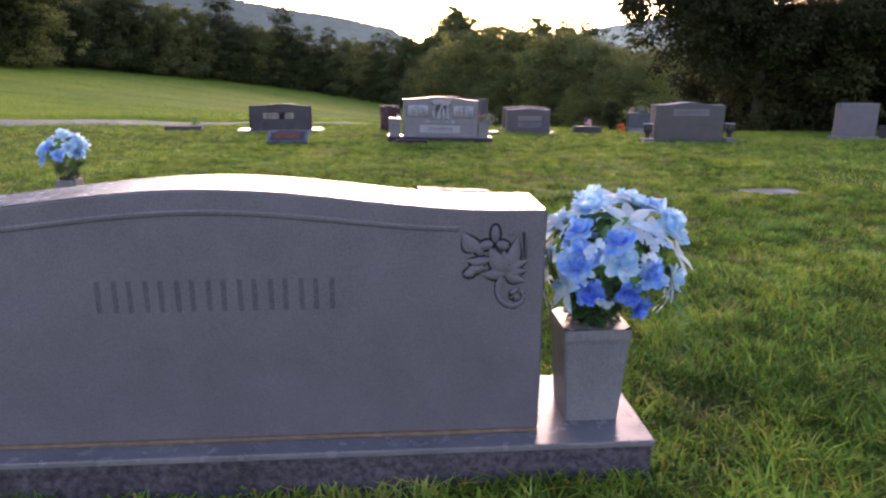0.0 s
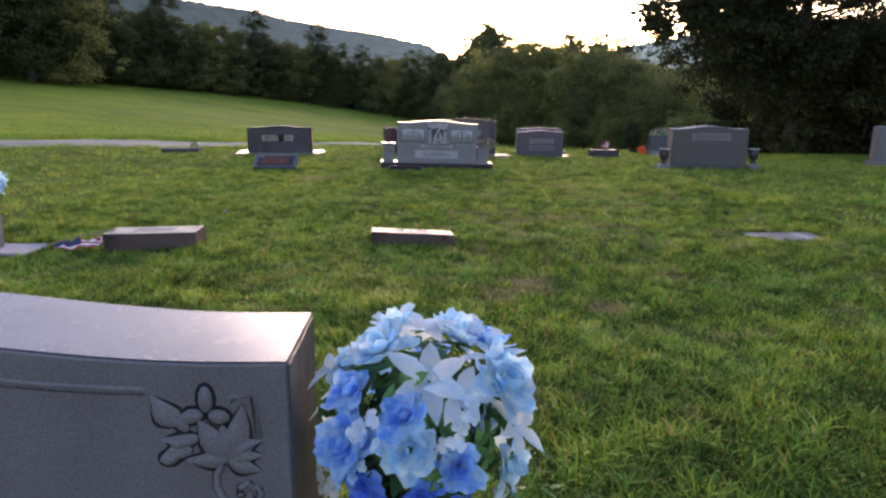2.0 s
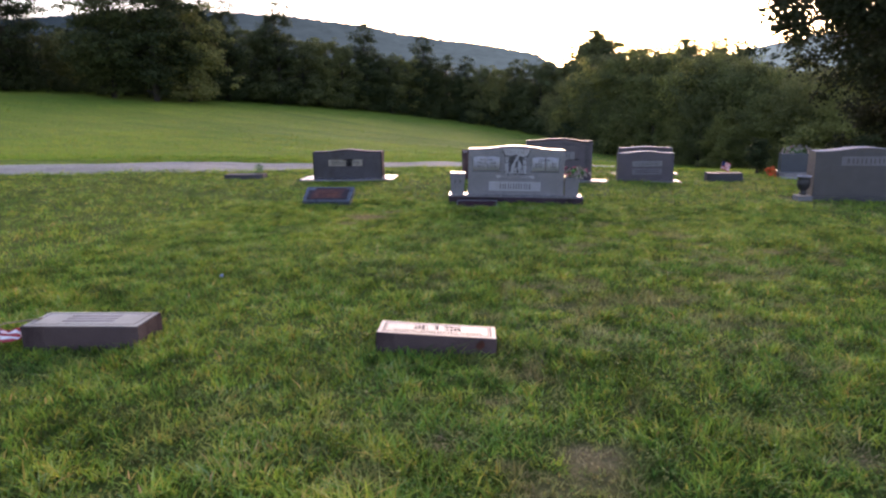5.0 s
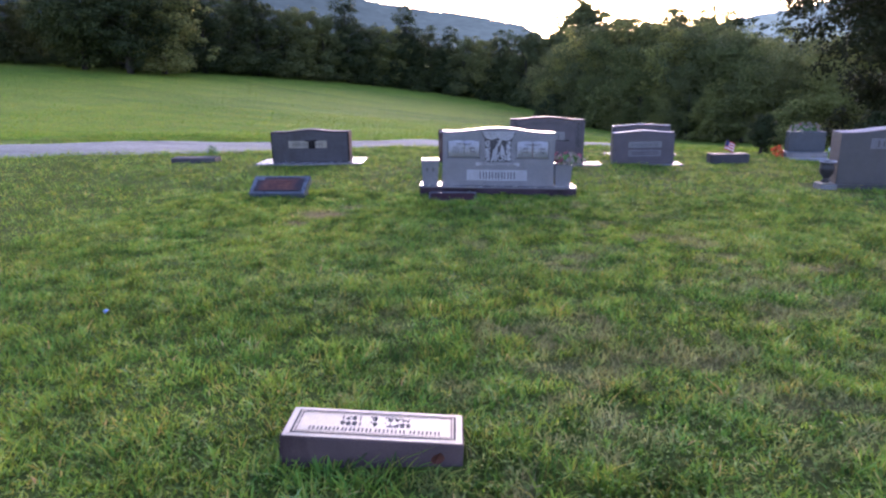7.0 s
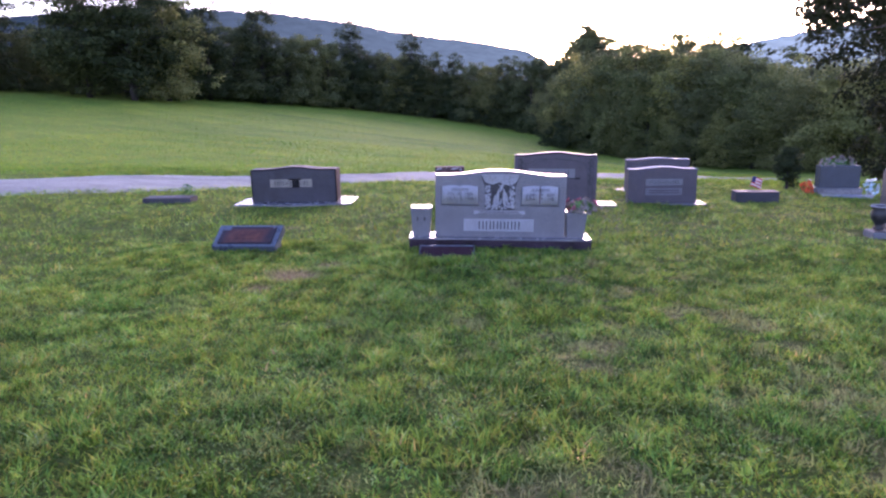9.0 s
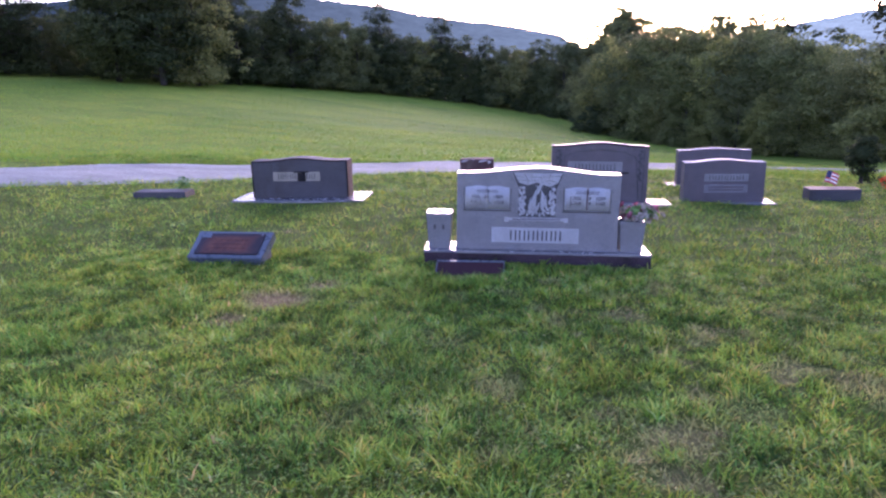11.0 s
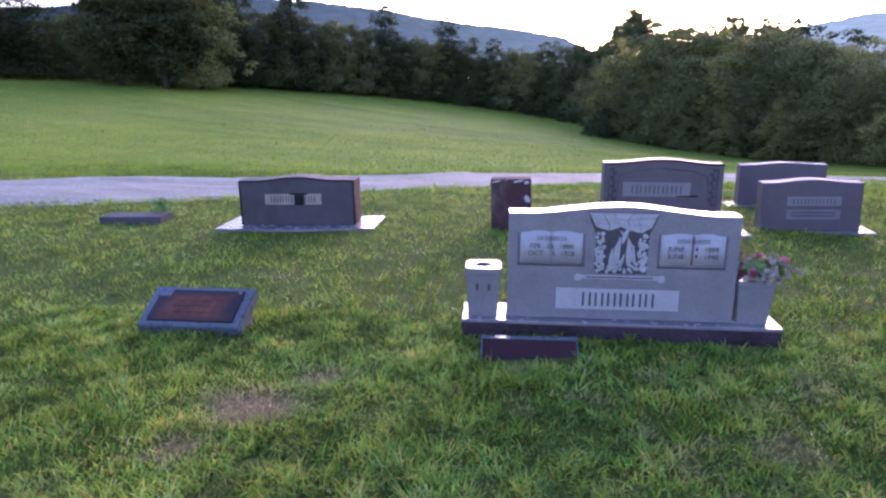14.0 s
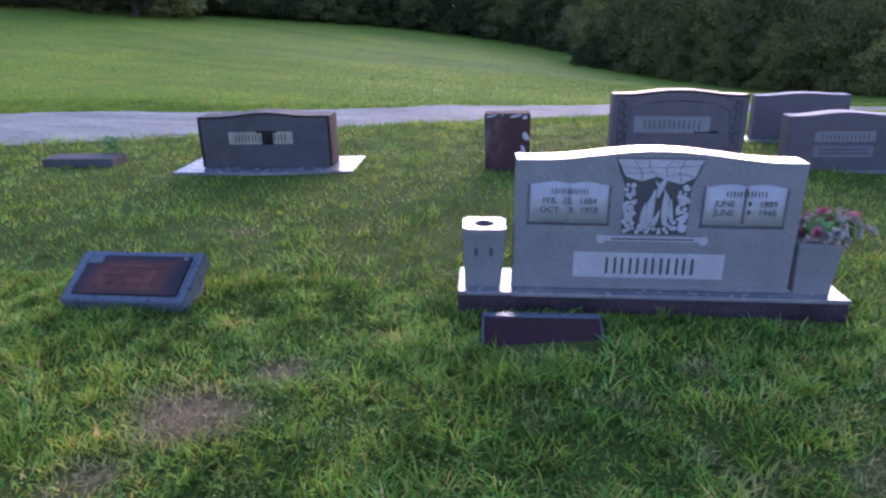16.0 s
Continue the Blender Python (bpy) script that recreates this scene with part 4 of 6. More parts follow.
# ---------------------------------------------------------------- silk flowers
def petal(bm, base, out, up, length, width, curl, point=0.5):
    """One curved petal; point: 0 gives a round end, more a pointed one."""
    side = out.cross(up).normalized()
    rows = []
    for i in range(5):
        t = i / 4
        if point < 0.3:
            w = width * (0.35, 0.78, 1.0, 0.92, 0.5)[i]
        else:
            w = width * math.sin(math.pi * (0.12 + 0.88 * t) ** (0.6 + point))
        c = base + out * (length * t) + up * (length * curl * t * t)
        if t < 1 or point < 0.3:
            rows.append([bm.verts.new(c - side * w * 0.5 + up * w * 0.12), bm.verts.new(c - up * w * 0.06), bm.verts.new(c + side * w * 0.5 + up * w * 0.12)])
        else:
            rows.append([bm.verts.new(c)])
    for r0, r1 in zip(rows, rows[1:]):
        if len(r1) == 3:
            bm.faces.new((r0[0], r0[1], r1[1], r1[0]))
            bm.faces.new((r0[1], r0[2], r1[2], r1[1]))
        else:
            bm.faces.new((r0[0], r0[1], r1[0]))
            bm.faces.new((r0[1], r0[2], r1[0]))


def rose_bm(r, rng):
    bm = bmesh.new()
    for ring, (n, tilt, f) in enumerate(((4, 1.3, 0.42), (6, 0.95, 0.66), (8, 0.55, 0.92), (8, 0.12, 1.08))):
        for k in range(n):
            a = 2 * math.pi * (k + 0.5 * (ring % 2)) / n + rng.uniform(-0.2, 0.2)
            flat = Vector((math.cos(a), math.sin(a), 0))
            out = (flat * math.cos(tilt) + Vector((0, 0, 1)) * math.sin(tilt)).normalized()
            up = (Vector((0, 0, 1)) * math.cos(tilt) - flat * math.sin(tilt)).normalized()
            petal(bm, flat * r * 0.06, out, up, r * f * rng.uniform(0.8, 1.15), r * f * 0.74, rng.uniform(-0.3, 0.5), 0.0)
    # the silk is crumpled and frilled
    for v in bm.verts:
        v.co += noise.noise_vector(v.co * (2.6 / r) + Vector((7 * r, 3, 1))) * r * 0.13
    return bm


def lily_bm(r, rng):
    bm = bmesh.new()
    for k in range(6):
        a = 2 * math.pi * k / 6 + rng.uniform(-0.12, 0.12)
        flat = Vector((math.cos(a), math.sin(a), 0))
        tilt = 0.55 if k % 2 else 0.35
        out = (flat * math.cos(tilt) + Vector((0, 0, 1)) * math.sin(tilt)).normalized()
        up = (Vector((0, 0, 1)) * math.cos(tilt) - flat * math.sin(tilt)).normalized()
        petal(bm, flat * r * 0.03, out, up, r * rng.uniform(0.95, 1.2), r * 0.5, -0.35, 0.55)
    return bm


def cluster_bm(r, rng):
    """A sprig of small blossoms."""
    bm = bmesh.new()
    for _ in range(7):
        c = Vector((rng.uniform(-1, 1), rng.uniform(-1, 1), rng.uniform(0, 0.8))) * r * 0.7
        for k in range(5):
            a = 2 * math.pi * k / 5 + rng.uniform(0, 1)
            flat = Vector((math.cos(a), math.sin(a), 0.35)).normalized()
            petal(bm, c, flat, Vector((0, 0, 1)), r * 0.42, r * 0.36, -0.2, 0.2)
    return bm


def leafy_bm(r, rng):
    bm = bmesh.new()
    for k in range(4):
        a = 2 * math.pi * k / 4 + rng.uniform(-0.5, 0.5)
        flat = Vector((math.cos(a), math.sin(a), rng.uniform(-0.2, 0.5))).normalized()
        petal(bm, Vector((0, 0, 0)), flat, Vector((0, 0, 1)), r * rng.uniform(0.8, 1.3), r * 0.55, -0.3, 0.5)
    return bm


def facing(p, d, roll=0.0, k=1.0):
    """A pose at p whose z axis points along d."""
    q = Vector(d).normalized().to_track_quat("Z", "Y").to_matrix().to_4x4()
    return Matrix.Translation(p) @ q @ pose(0, 0, 0, 0, 0, roll) @ Matrix.Scale(k, 4)


def bouquet(name, m, label, size, kinds, seed, stems=0.12, leaves=30, lift=0.55, lean=(0, 0), foam=0.0, sort=False, low=1.72):
    """Silk flowers on a rounded head; kinds: list of (bmesh function, material, count, radius, part name)."""
    rng = random.Random(seed)
    o = thing(name, m, label, "flowers")
    w, dpt, h = size
    centre = Vector((lean[0], lean[1], stems + h * lift))
    total = sum(k[2] for k in kinds)
    spots = []
    for i in range(total):
        t = (i + 0.5) / total
        z = 1 - low * t
        a = i * 2.39996 + rng.uniform(-0.25, 0.25)
        s = math.sqrt(max(0.0, 1 - z * z))
        spots.append(Vector((math.cos(a) * s, math.sin(a) * s, z)))
    rng.shuffle(spots)
    if sort:
        spots.sort(key=lambda s: -s.z + rng.uniform(-0.55, 0.55))
    made = {}
    i = 0
    for fn, mat, count, r, label_part in kinds:
        for c in range(count):
            d = spots[i]
            i += 1
            key = (label_part, mat.name, c % 3)
            if key not in made:
                made[key] = finish(fn(r, rng), label_part, mat)
                made[key].shade_smooth()
            f = rng.uniform(0.66, 1.1) if sort else rng.uniform(0.74, 1.06)
            p = centre + Vector((d.x * w / 2, d.y * dpt / 2, d.z * h / 2)) * f + Vector((rng.uniform(-1, 1), rng.uniform(-1, 1), rng.uniform(-1, 1))) * 0.02
            ob = new(label_part, made[key])
            ob.parent = o
            ob.matrix_basis = facing(p, d + Vector((rng.uniform(-0.35, 0.35), rng.uniform(-0.35, 0.35), 0.25)), rng.uniform(0, 360), rng.uniform(0.75, 1.15))
    leaf_meshes = [finish(leafy_bm(0.05, rng), "leaf_spray", SILK_LEAF) for _ in range(3)]
    for k in range(leaves):
        d = Vector((rng.gauss(0, 1), rng.gauss(0, 1), rng.gauss(0, 0.8))).normalized()
        p = centre + Vector((d.x * w / 2, d.y * dpt / 2, d.z * h / 2)) * rng.uniform(0.55, 0.95)
        ob = new("leaf_spray", leaf_meshes[k % 3])
        ob.parent = o
        ob.matrix_basis = facing(p, d, rng.uniform(0, 360), rng.uniform(0.8, 1.3) * max(w, h) / 0.42)
    bm = bmesh.new()
    for k in range(9):
        a = 2 * math.pi * k / 9
        e = centre + Vector((math.cos(a) * w * 0.3, math.sin(a) * dpt * 0.3, rng.uniform(-0.2, 0.2) * h))
        limb_mesh(bm, [Vector((math.cos(a) * 0.015, math.sin(a) * 0.015, -0.03)), Vector((e.x * 0.4, e.y * 0.4, e.z * 0.5)), e], [0.004, 0.003, 0.0025], 5)
    part("stem", bm, STEM, o, "green plastic stems")
    if foam:
        bm = bmesh.new()
        for k in range(320):
            a, z = rng.uniform(0, 6.28), rng.uniform(0.0, 0.16)
            r = foam * (0.5 + 0.6 * z / 0.16) * rng.uniform(0.5, 1.0)
            flat = Vector((math.cos(a), math.sin(a), rng.uniform(-0.2, 0.8))).normalized()
            petal(bm, Vector((math.cos(a) * r, math.sin(a) * r, z)), flat, Vector((0, 0, 1)), 0.04, 0.022, -0.3, 0.5)
        tagged(part("foliage", bm, STEM, o, "dark foliage at the mouth of the vase"), kind="stuff")
    return o


square_vase("vase", pose(0.618, 2.165, 0.2385), "square tapered granite flower vase on the headstone base", 0.168, 0.212, 0.318, GREY)


def vase_bouquet():
    """A full head of silk flowers that leans away from the stone: large open heads, with sprigs and leaves between them."""
    rng = random.Random(7)
    o = thing("bouquet", pose(0.618, 2.16, 0.555), "full bouquet of blue and white silk flowers in a granite vase", "flowers")
    mid, half = Vector((0.055, 0.0, 0.215)), Vector((0.23, 0.185, 0.2))
    # heads on the near side: x, z over the vase's mouth, radius
    roses = [(SKY_PETAL, -0.035, 0.395, 0.066), (SKY_PETAL, 0.23, 0.325, 0.066), (BLUE_PETAL, -0.095, 0.24, 0.066), (SKY_PETAL, 0.035, 0.245, 0.056), (BLUE_PETAL, 0.125, 0.205, 0.045),
             (DEEP_PETAL, -0.055, 0.14, 0.04), (DEEP_PETAL, 0.06, 0.135, 0.04), (DEEP_PETAL, 0.13, 0.065, 0.042), (SKY_PETAL, 0.235, 0.17, 0.042), (BLUE_PETAL, 0.02, 0.305, 0.042), (BLUE_PETAL, -0.08, 0.33, 0.036)]
    lilies = [(WHITE_PETAL, 0.07, 0.365, 0.075), (WHITE_PETAL, 0.13, 0.34, 0.065), (SKY_PETAL, -0.13, 0.145, 0.072), (WHITE_PETAL, 0.255, 0.25, 0.07), (SKY_PETAL, -0.135, 0.335, 0.05)]
    sprigs = [(WHITE_PETAL, -0.01, 0.095, 0.034), (WHITE_PETAL, -0.035, 0.27, 0.03), (WHITE_PETAL, 0.105, 0.275, 0.03), (WHITE_PETAL, 0.24, 0.105, 0.042), (WHITE_PETAL, 0.21, 0.14, 0.026), (WHITE_PETAL, 0.235, 0.05, 0.034), (WHITE_PETAL, 0.13, 0.31, 0.034), (SKY_PETAL, -0.07, 0.19, 0.03)]
    made = {}

    def head(fn, name, mat, x, z, r, far):
        key = (name, mat.name, round(r * 100))
        if key not in made:
            made[key] = finish(fn(r, rng), name, mat)
            made[key].shade_smooth()
        u, v = (x - mid.x) / half.x, (z - mid.z) / half.z
        depth = half.y * math.sqrt(max(0.0, 1 - min(1.0, u * u + v * v)))
        p = Vector((x, depth if far else -depth, z))
        d = Vector((u * 0.8, (0.75 if far else -0.75) * max(0.25, depth / half.y), v * 0.8 + 0.3)) + Vector([rng.uniform(-0.18, 0.18) for _ in range(3)])
        ob = new(name, made[key])
        ob.parent = o
        ob.matrix_basis = facing(p - d.normalized() * r * 0.45, d, rng.uniform(0, 360), rng.uniform(0.95, 1.1))
    for fn, name, heads in ((rose_bm, "rose", roses), (lily_bm, "lily", lilies), (cluster_bm, "blossom_sprig", sprigs)):
        for far in (False, True):
            for mat, x, z, r in heads:
                if far:
                    x, z = 2 * mid.x - x + rng.uniform(-0.02, 0.02), z + rng.uniform(-0.02, 0.03)
                head(fn, name, mat, x, z, r, far)
    # heads on top
    for k, (fn, name, mat, x, y, z, r) in enumerate(((lily_bm, "lily", WHITE_PETAL, 0.06, 0.03, 0.39, 0.07), (lily_bm, "lily", WHITE_PETAL, 0.15, 0.06, 0.37, 0.07), (rose_bm, "rose", SKY_PETAL, 0.0, 0.09, 0.37, 0.06), (lily_bm, "lily", SKY_PETAL, 0.2, -0.03, 0.35, 0.06))):
        me = finish(fn(r, rng), name, mat)
        me.shade_smooth()
        ob = new(name, me)
        ob.parent = o
        ob.matrix_basis = facing(Vector((x, y, z)), Vector((0.25 * (x - 0.06) / 0.2, 0.5 * y, 1)), 40.0 * k, 1.0)
    leaf_meshes = [finish(leafy_bm(0.045, rng), "leaf_spray", m) for m in (SILK_LEAF, STEM, SILK_LEAF)]
    for k in range(150):
        d = Vector((rng.gauss(0, 1), rng.gauss(0, 1), rng.gauss(0, 1))).normalized()
        p = mid + Vector((d.x * half.x, d.y * half.y, d.z * half.z)) * rng.uniform(0.45, 0.9)
        ob = new("leaf_spray", leaf_meshes[k % 3])
        ob.parent = o
        ob.matrix_basis = facing(p, d, rng.uniform(0, 360), rng.uniform(0.7, 1.2))
    # stems, a few drooping fronds and the dark foliage in the mouth
    bm = bmesh.new()
    for k in range(14):
        a = 2 * math.pi * k / 14
        e = mid + Vector((math.cos(a) * half.x * 0.7, math.sin(a) * half.y * 0.7, rng.uniform(-0.3, 0.4) * half.z))
        limb_mesh(bm, [Vector((math.cos(a) * 0.02, math.sin(a) * 0.02, -0.03)), Vector((e.x * 0.4, e.y * 0.4, e.z * 0.5)), e], [0.004, 0.003, 0.0025], 5)
    part("stem", bm, STEM, o, "green plastic stems")
    bm = bmesh.new()
    for k in range(5):
        for j in range(7):
            t = j / 6
            c = Vector((0.2 + 0.07 * t + 0.015 * k, -0.09 + 0.03 * k, 0.08 - 0.13 * t * t + 0.02 * k))
            petal(bm, c, Vector((0.7, rng.uniform(-0.7, 0.7), rng.uniform(-0.9, 0.2))).normalized(), Vector((0, 0, 1)), 0.038, 0.014, -0.2, 0.5)
    tagged(part("fronds", bm, SILK_LEAF, o, "thin drooping pale green fronds", True), kind="stuff")
    bm = bmesh.new()
    for k in range(420):
        a, z = rng.uniform(0, 6.28), rng.uniform(0.0, 0.17)
        r = 0.095 * (0.6 + 0.7 * z / 0.17) * rng.uniform(0.4, 1.0)
        flat = Vector((math.cos(a), math.sin(a), rng.uniform(-0.2, 0.8))).normalized()
        petal(bm, Vector((math.cos(a) * r + 0.25 * z, math.sin(a) * r, z)), flat, Vector((0, 0, 1)), 0.042, 0.024, -0.3, 0.5)
    tagged(part("foliage", bm, STEM, o, "dark foliage at the mouth of the vase"), kind="stuff")


vase_bouquet()


# ---------------------------------------------------------------- low markers
def low_marker(label, m, w, d, h, slope=0.0, side=OLDSTONE, top=PALE, seed=0, name="grave_marker", bury=0.12):
    """A low bevel marker: a block whose top falls towards its front by slope."""
    o = thing(name, m, label, "grave marker")
    bm = block(-w / 2, w / 2, 0, d, -bury, h, 0.005)
    for v in bm.verts:
        if v.co.z > h * 0.5:
            v.co.z -= slope * (1 - v.co.y / d)
    body = part("block", bm, side, o)
    bm = bmesh.new()
    a, z0, z1 = 0.006, h - slope, h
    vs = [bm.verts.new(p) for p in ((-w / 2 + a, a, z0 + 0.0025), (w / 2 - a, a, z0 + 0.0025), (w / 2 - a, d - a, z1 + 0.0025), (-w / 2 + a, d - a, z1 + 0.0025))]
    bm.faces.new(vs)
    face = part("face", bm, top, body, "pale smooth top")
    return o, face


def top_frame(parent, w, d, h, slope, inset, wide, material):
    """A narrow line cut round the top of a marker."""
    def z(y):
        return h - slope * (1 - y / d) + 0.003
    for x0, x1, y0, y1 in ((-w / 2 + inset, w / 2 - inset, inset, inset + wide), (-w / 2 + inset, w / 2 - inset, d - inset - wide, d - inset),
                           (-w / 2 + inset, -w / 2 + inset + wide, inset, d - inset), (w / 2 - inset - wide, w / 2 - inset, inset, d - inset)):
        bm = bmesh.new()
        bm.faces.new([bm.verts.new((x, y, z(y) + 0.0015)) for x, y in ((x0, y0), (x1, y0), (x1, y1), (x0, y1))])
        part("cut_line", bm, material, parent)


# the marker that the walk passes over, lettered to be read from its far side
mk, face = low_marker("low pale marble grave marker with cut lettering", pose(0.555, 6.285, 0.128, -3.5, 3.6, 5.0), 0.67, 0.25, 0.118, 0.0, OLDSTONE, LIT_TOP, 1)
top_frame(face, 0.67, 0.25, 0.118, 0.0, 0.03, 0.008, INK)
top_frame(face, 0.67, 0.25, 0.118, 0.0, 0.045, 0.004, INK)
for x0, count in ((0.245, 4), (0.115, 4), (-0.01, 8)):
    for i in range(count):
        for u in (0.0, 0.014):
            x = x0 - 0.0305 * i - u
            part("inscription_bar", block(x - 0.006, x, 0.064, 0.09, 0.119, 0.1223, 0.0008, 1), INK, face)
writing("SEPT.  6,  1896", 0.044, INK, face, pose(0.0, 0.124, 0.1218, 0, 0, 180))
writing("MAR.  8,  1971", 0.044, INK, face, pose(0.0, 0.171, 0.1218, 0, 0, 180))

mk, face = low_marker("low rose-grey granite grave marker with framed top", pose(-1.52, 6.21, 0.112, 0, -1.0, 1.5), 0.73, 0.27, 0.156, 0.002, OLDSTONE, LIT_TOP, 2)
top_frame(face, 0.73, 0.27, 0.156, 0.002, 0.035, 0.008, INK)
for y in (0.09, 0.135, 0.18):
    part("inscription_bar", block(-0.16, 0.16, y, y + 0.02, 0.154, 0.1595, 0.0005, 1), ROCKY, face)

slab, face = low_marker("flat pale granite slab flush with the turf", pose(-3.02, 6.15, 0.09, 0, 0, 0), 1.15, 0.36, 0.03, 0.0, PALE, PALE, 3, "vase_slab")
square_vase("vase", pose(-2.85, 6.32, 0.123), "square grey granite vase on a flat slab", 0.15, 0.172, 0.255, GREY)
bouquet("bouquet", pose(-2.85, 6.32, 0.375), "blue silk roses in a granite vase on a slab", (0.36, 0.32, 0.34),
        [(rose_bm, BLUE_PETAL, 8, 0.06, "rose"), (rose_bm, SKY_PETAL, 8, 0.06, "rose"), (cluster_bm, SKY_PETAL, 2, 0.045, "blossom_sprig")], 17, 0.03, 36, 0.55, (0, 0), 0.11, False, 1.2)

mk, face = low_marker("flat grey granite marker sunk flush in the turf", pose(3.72, 6.42, 0.115, 0, 0, 3.0), 0.72, 0.36, 0.035, 0.0, GREY, GREY, 4)
for x in (-0.24, 0.2):
    part("patch", block(x - 0.05, x + 0.06, 0.06, 0.3, 0.0352, 0.0385, 0.001, 1), PALE, face, "pale worn patch")

def footstone():
    """A slanted low block with a pale worn edge round its face."""
    o = thing("footstone", pose(0.32, 11.78, 0.05, 0, 1.0, 5.0), "dark maroon slanted footstone before a headstone", "grave marker")
    prof = ((-0.215, -0.12), (-0.21, 0.0), (-0.01, 0.1), (0.035, 0.1), (0.045, -0.12))
    bm = bmesh.new()
    ends = [[bm.verts.new((x, y, z)) for y, z in prof] for x in (-0.27, 0.27)]
    for k in range(5):
        bm.faces.new((ends[0][k], ends[0][(k + 1) % 5], ends[1][(k + 1) % 5], ends[1][k]))
    bm.faces.new(ends[0][::-1])
    bm.faces.new(ends[1])
    bmesh.ops.recalc_face_normals(bm, faces=bm.faces)
    bmesh.ops.bevel(bm, geom=bm.edges[:], offset=0.005, segments=1, affect="EDGES")
    body = part("block", bm, PURPLE, o)
    part("cap", block(-0.267, 0.267, -0.012, 0.034, 0.096, 0.103, 0.002, 1), BLUEGRANITE, body, "grey sawn top edge")
    for s in (-1, 1):
        part("worn_edge", bead([(s * 0.262, -0.207, 0.002), (s * 0.262, -0.012, 0.1)], 0.005), BLUEGRANITE, body, "grey worn edge", True)


footstone()


def bronze_slant():
    """A slanted granite block with a framed bronze plate."""
    o = thing("slant_marker", pose(-1.77, 11.80, 0.02, 0, 0, 0.5), "slanted blue-grey granite marker with a weathered bronze plate", "grave marker")
    w, d = 0.67, 0.29
    bm = bmesh.new()
    t = (0.035, 0.075)
    pts = [(-w / 2, t[0], 0.112 - t[1]), (w / 2, t[0], 0.112 - t[1]), (w / 2 + 0.01, d + t[0], 0.275 - t[1]), (-w / 2 - 0.01, d + t[0], 0.275 - t[1]), (-w / 2, 0, 0.112), (w / 2, 0, 0.112), (w / 2 + 0.01, d, 0.275), (-w / 2 - 0.01, d, 0.275)]
    vs = [bm.verts.new(p) for p in pts]
    for f in ((0, 3, 2, 1), (4, 5, 6, 7), (0, 1, 5, 4), (1, 2, 6, 5), (2, 3, 7, 6), (3, 0, 4, 7)):
        bm.faces.new([vs[i] for i in f])
    bmesh.ops.bevel(bm, geom=bm.edges[:], offset=0.006, segments=2, affect="EDGES")
    body = part("block", bm, BLUEGRANITE, o)
    part("footing", block(-w / 2 + 0.04, w / 2 - 0.04, 0.12, d + 0.02, -0.15, 0.13, 0.01), ROCKY, o, "concrete footing")
    n = Vector((0, -(0.275 - 0.112), d)).normalized()
    up = Vector((0, d, 0.163)).normalized()
    slope = Matrix((Vector((1, 0, 0)), up, n)).transposed().to_4x4()
    mid = Vector((0, d / 2, 0.1935))
    plate = part("bronze_plate", block(-0.285, 0.285, -0.128, 0.128, 0.0, 0.012, 0.004), BRONZE, body, "weathered brown bronze plate")
    plate.matrix_basis = Matrix.Translation(mid) @ slope
    for y in (-0.05, 0.0, 0.05):
        part("inscription_bar", block(-0.15, 0.15, y - 0.009, y + 0.009, 0.011, 0.0145, 0.001, 1), BRONZE, plate)
    part("plate_corner", block(-0.28, -0.2, 0.07, 0.124, 0.0118, 0.0142, 0.001, 1), BLUEGRANITE, plate, "pale oxidised corner")
    part("plate_corner", block(0.248, 0.268, 0.1, 0.12, 0.0118, 0.0142, 0.001, 1), GREY, plate, "pale oxidised corner")


bronze_slant()


# ---------------------------------------------------------------- the carved monument
def open_book(parent, cx, z0, z1, half, y):
    """An open book cut in the die: a shadowed rim and two pale pages."""
    part("book_rim", block(cx - half - 0.012, cx + half + 0.012, y - 0.002, y + 0.01, z0 - 0.02, z1 - 0.008, 0.002, 1), GREY, parent, "carved book cover")
    for s in (-1, 1):
        for off, wide in ((0.003, 0.004), (0.011, 0.003)):
            x = cx + s * (half + off)
            part("book_line", block(x - wide / 2, x + wide / 2, y - 0.0032, y + 0.004, z0 - 0.018, z1 - 0.012, 0.0008, 1), CARVED, parent)
    part("book_line", block(cx - half - 0.012, cx + half + 0.012, y - 0.0045, y + 0.01, z0 - 0.018, z0 - 0.006, 0.001, 1), CARVED, parent, "dark cut line under the pages")
    for s in (-1, 1):
        bm = bmesh.new()
        lo, hi = [], []
        for i in range(9):
            t = i / 8
            x = cx + s * half * t
            lift = 0.011 * math.sin(math.pi * min(1, t * 1.15)) - 0.004 * t
            lo.append((x, z0 + lift * 0.5))
            hi.append((x, z1 - 0.008 + lift))
        front = [[bm.verts.new((x, y - 0.0045 - 0.004 * math.sin(math.pi * i / 8), z)) for i, (x, z) in enumerate(r)] for r in (lo, hi)]
        back = [[bm.verts.new((x, y + 0.004, z)) for x, z in r] for r in (lo, hi)]
        for i in range(8):
            bm.faces.new((front[0][i], front[0][i + 1], front[1][i + 1], front[1][i]))
            bm.faces.new((front[1][i], front[1][i + 1], back[1][i + 1], back[1][i]))
            bm.faces.new((back[0][i], back[0][i + 1], front[0][i + 1], front[0][i]))
        bm.faces.new((front[0][8], back[0][8], back[1][8], front[1][8]))
        bm.faces.new((front[0][0], front[1][0], back[1][0], back[0][0]))
        part("book_page", bm, FROST, parent, "pale frosted page", True)


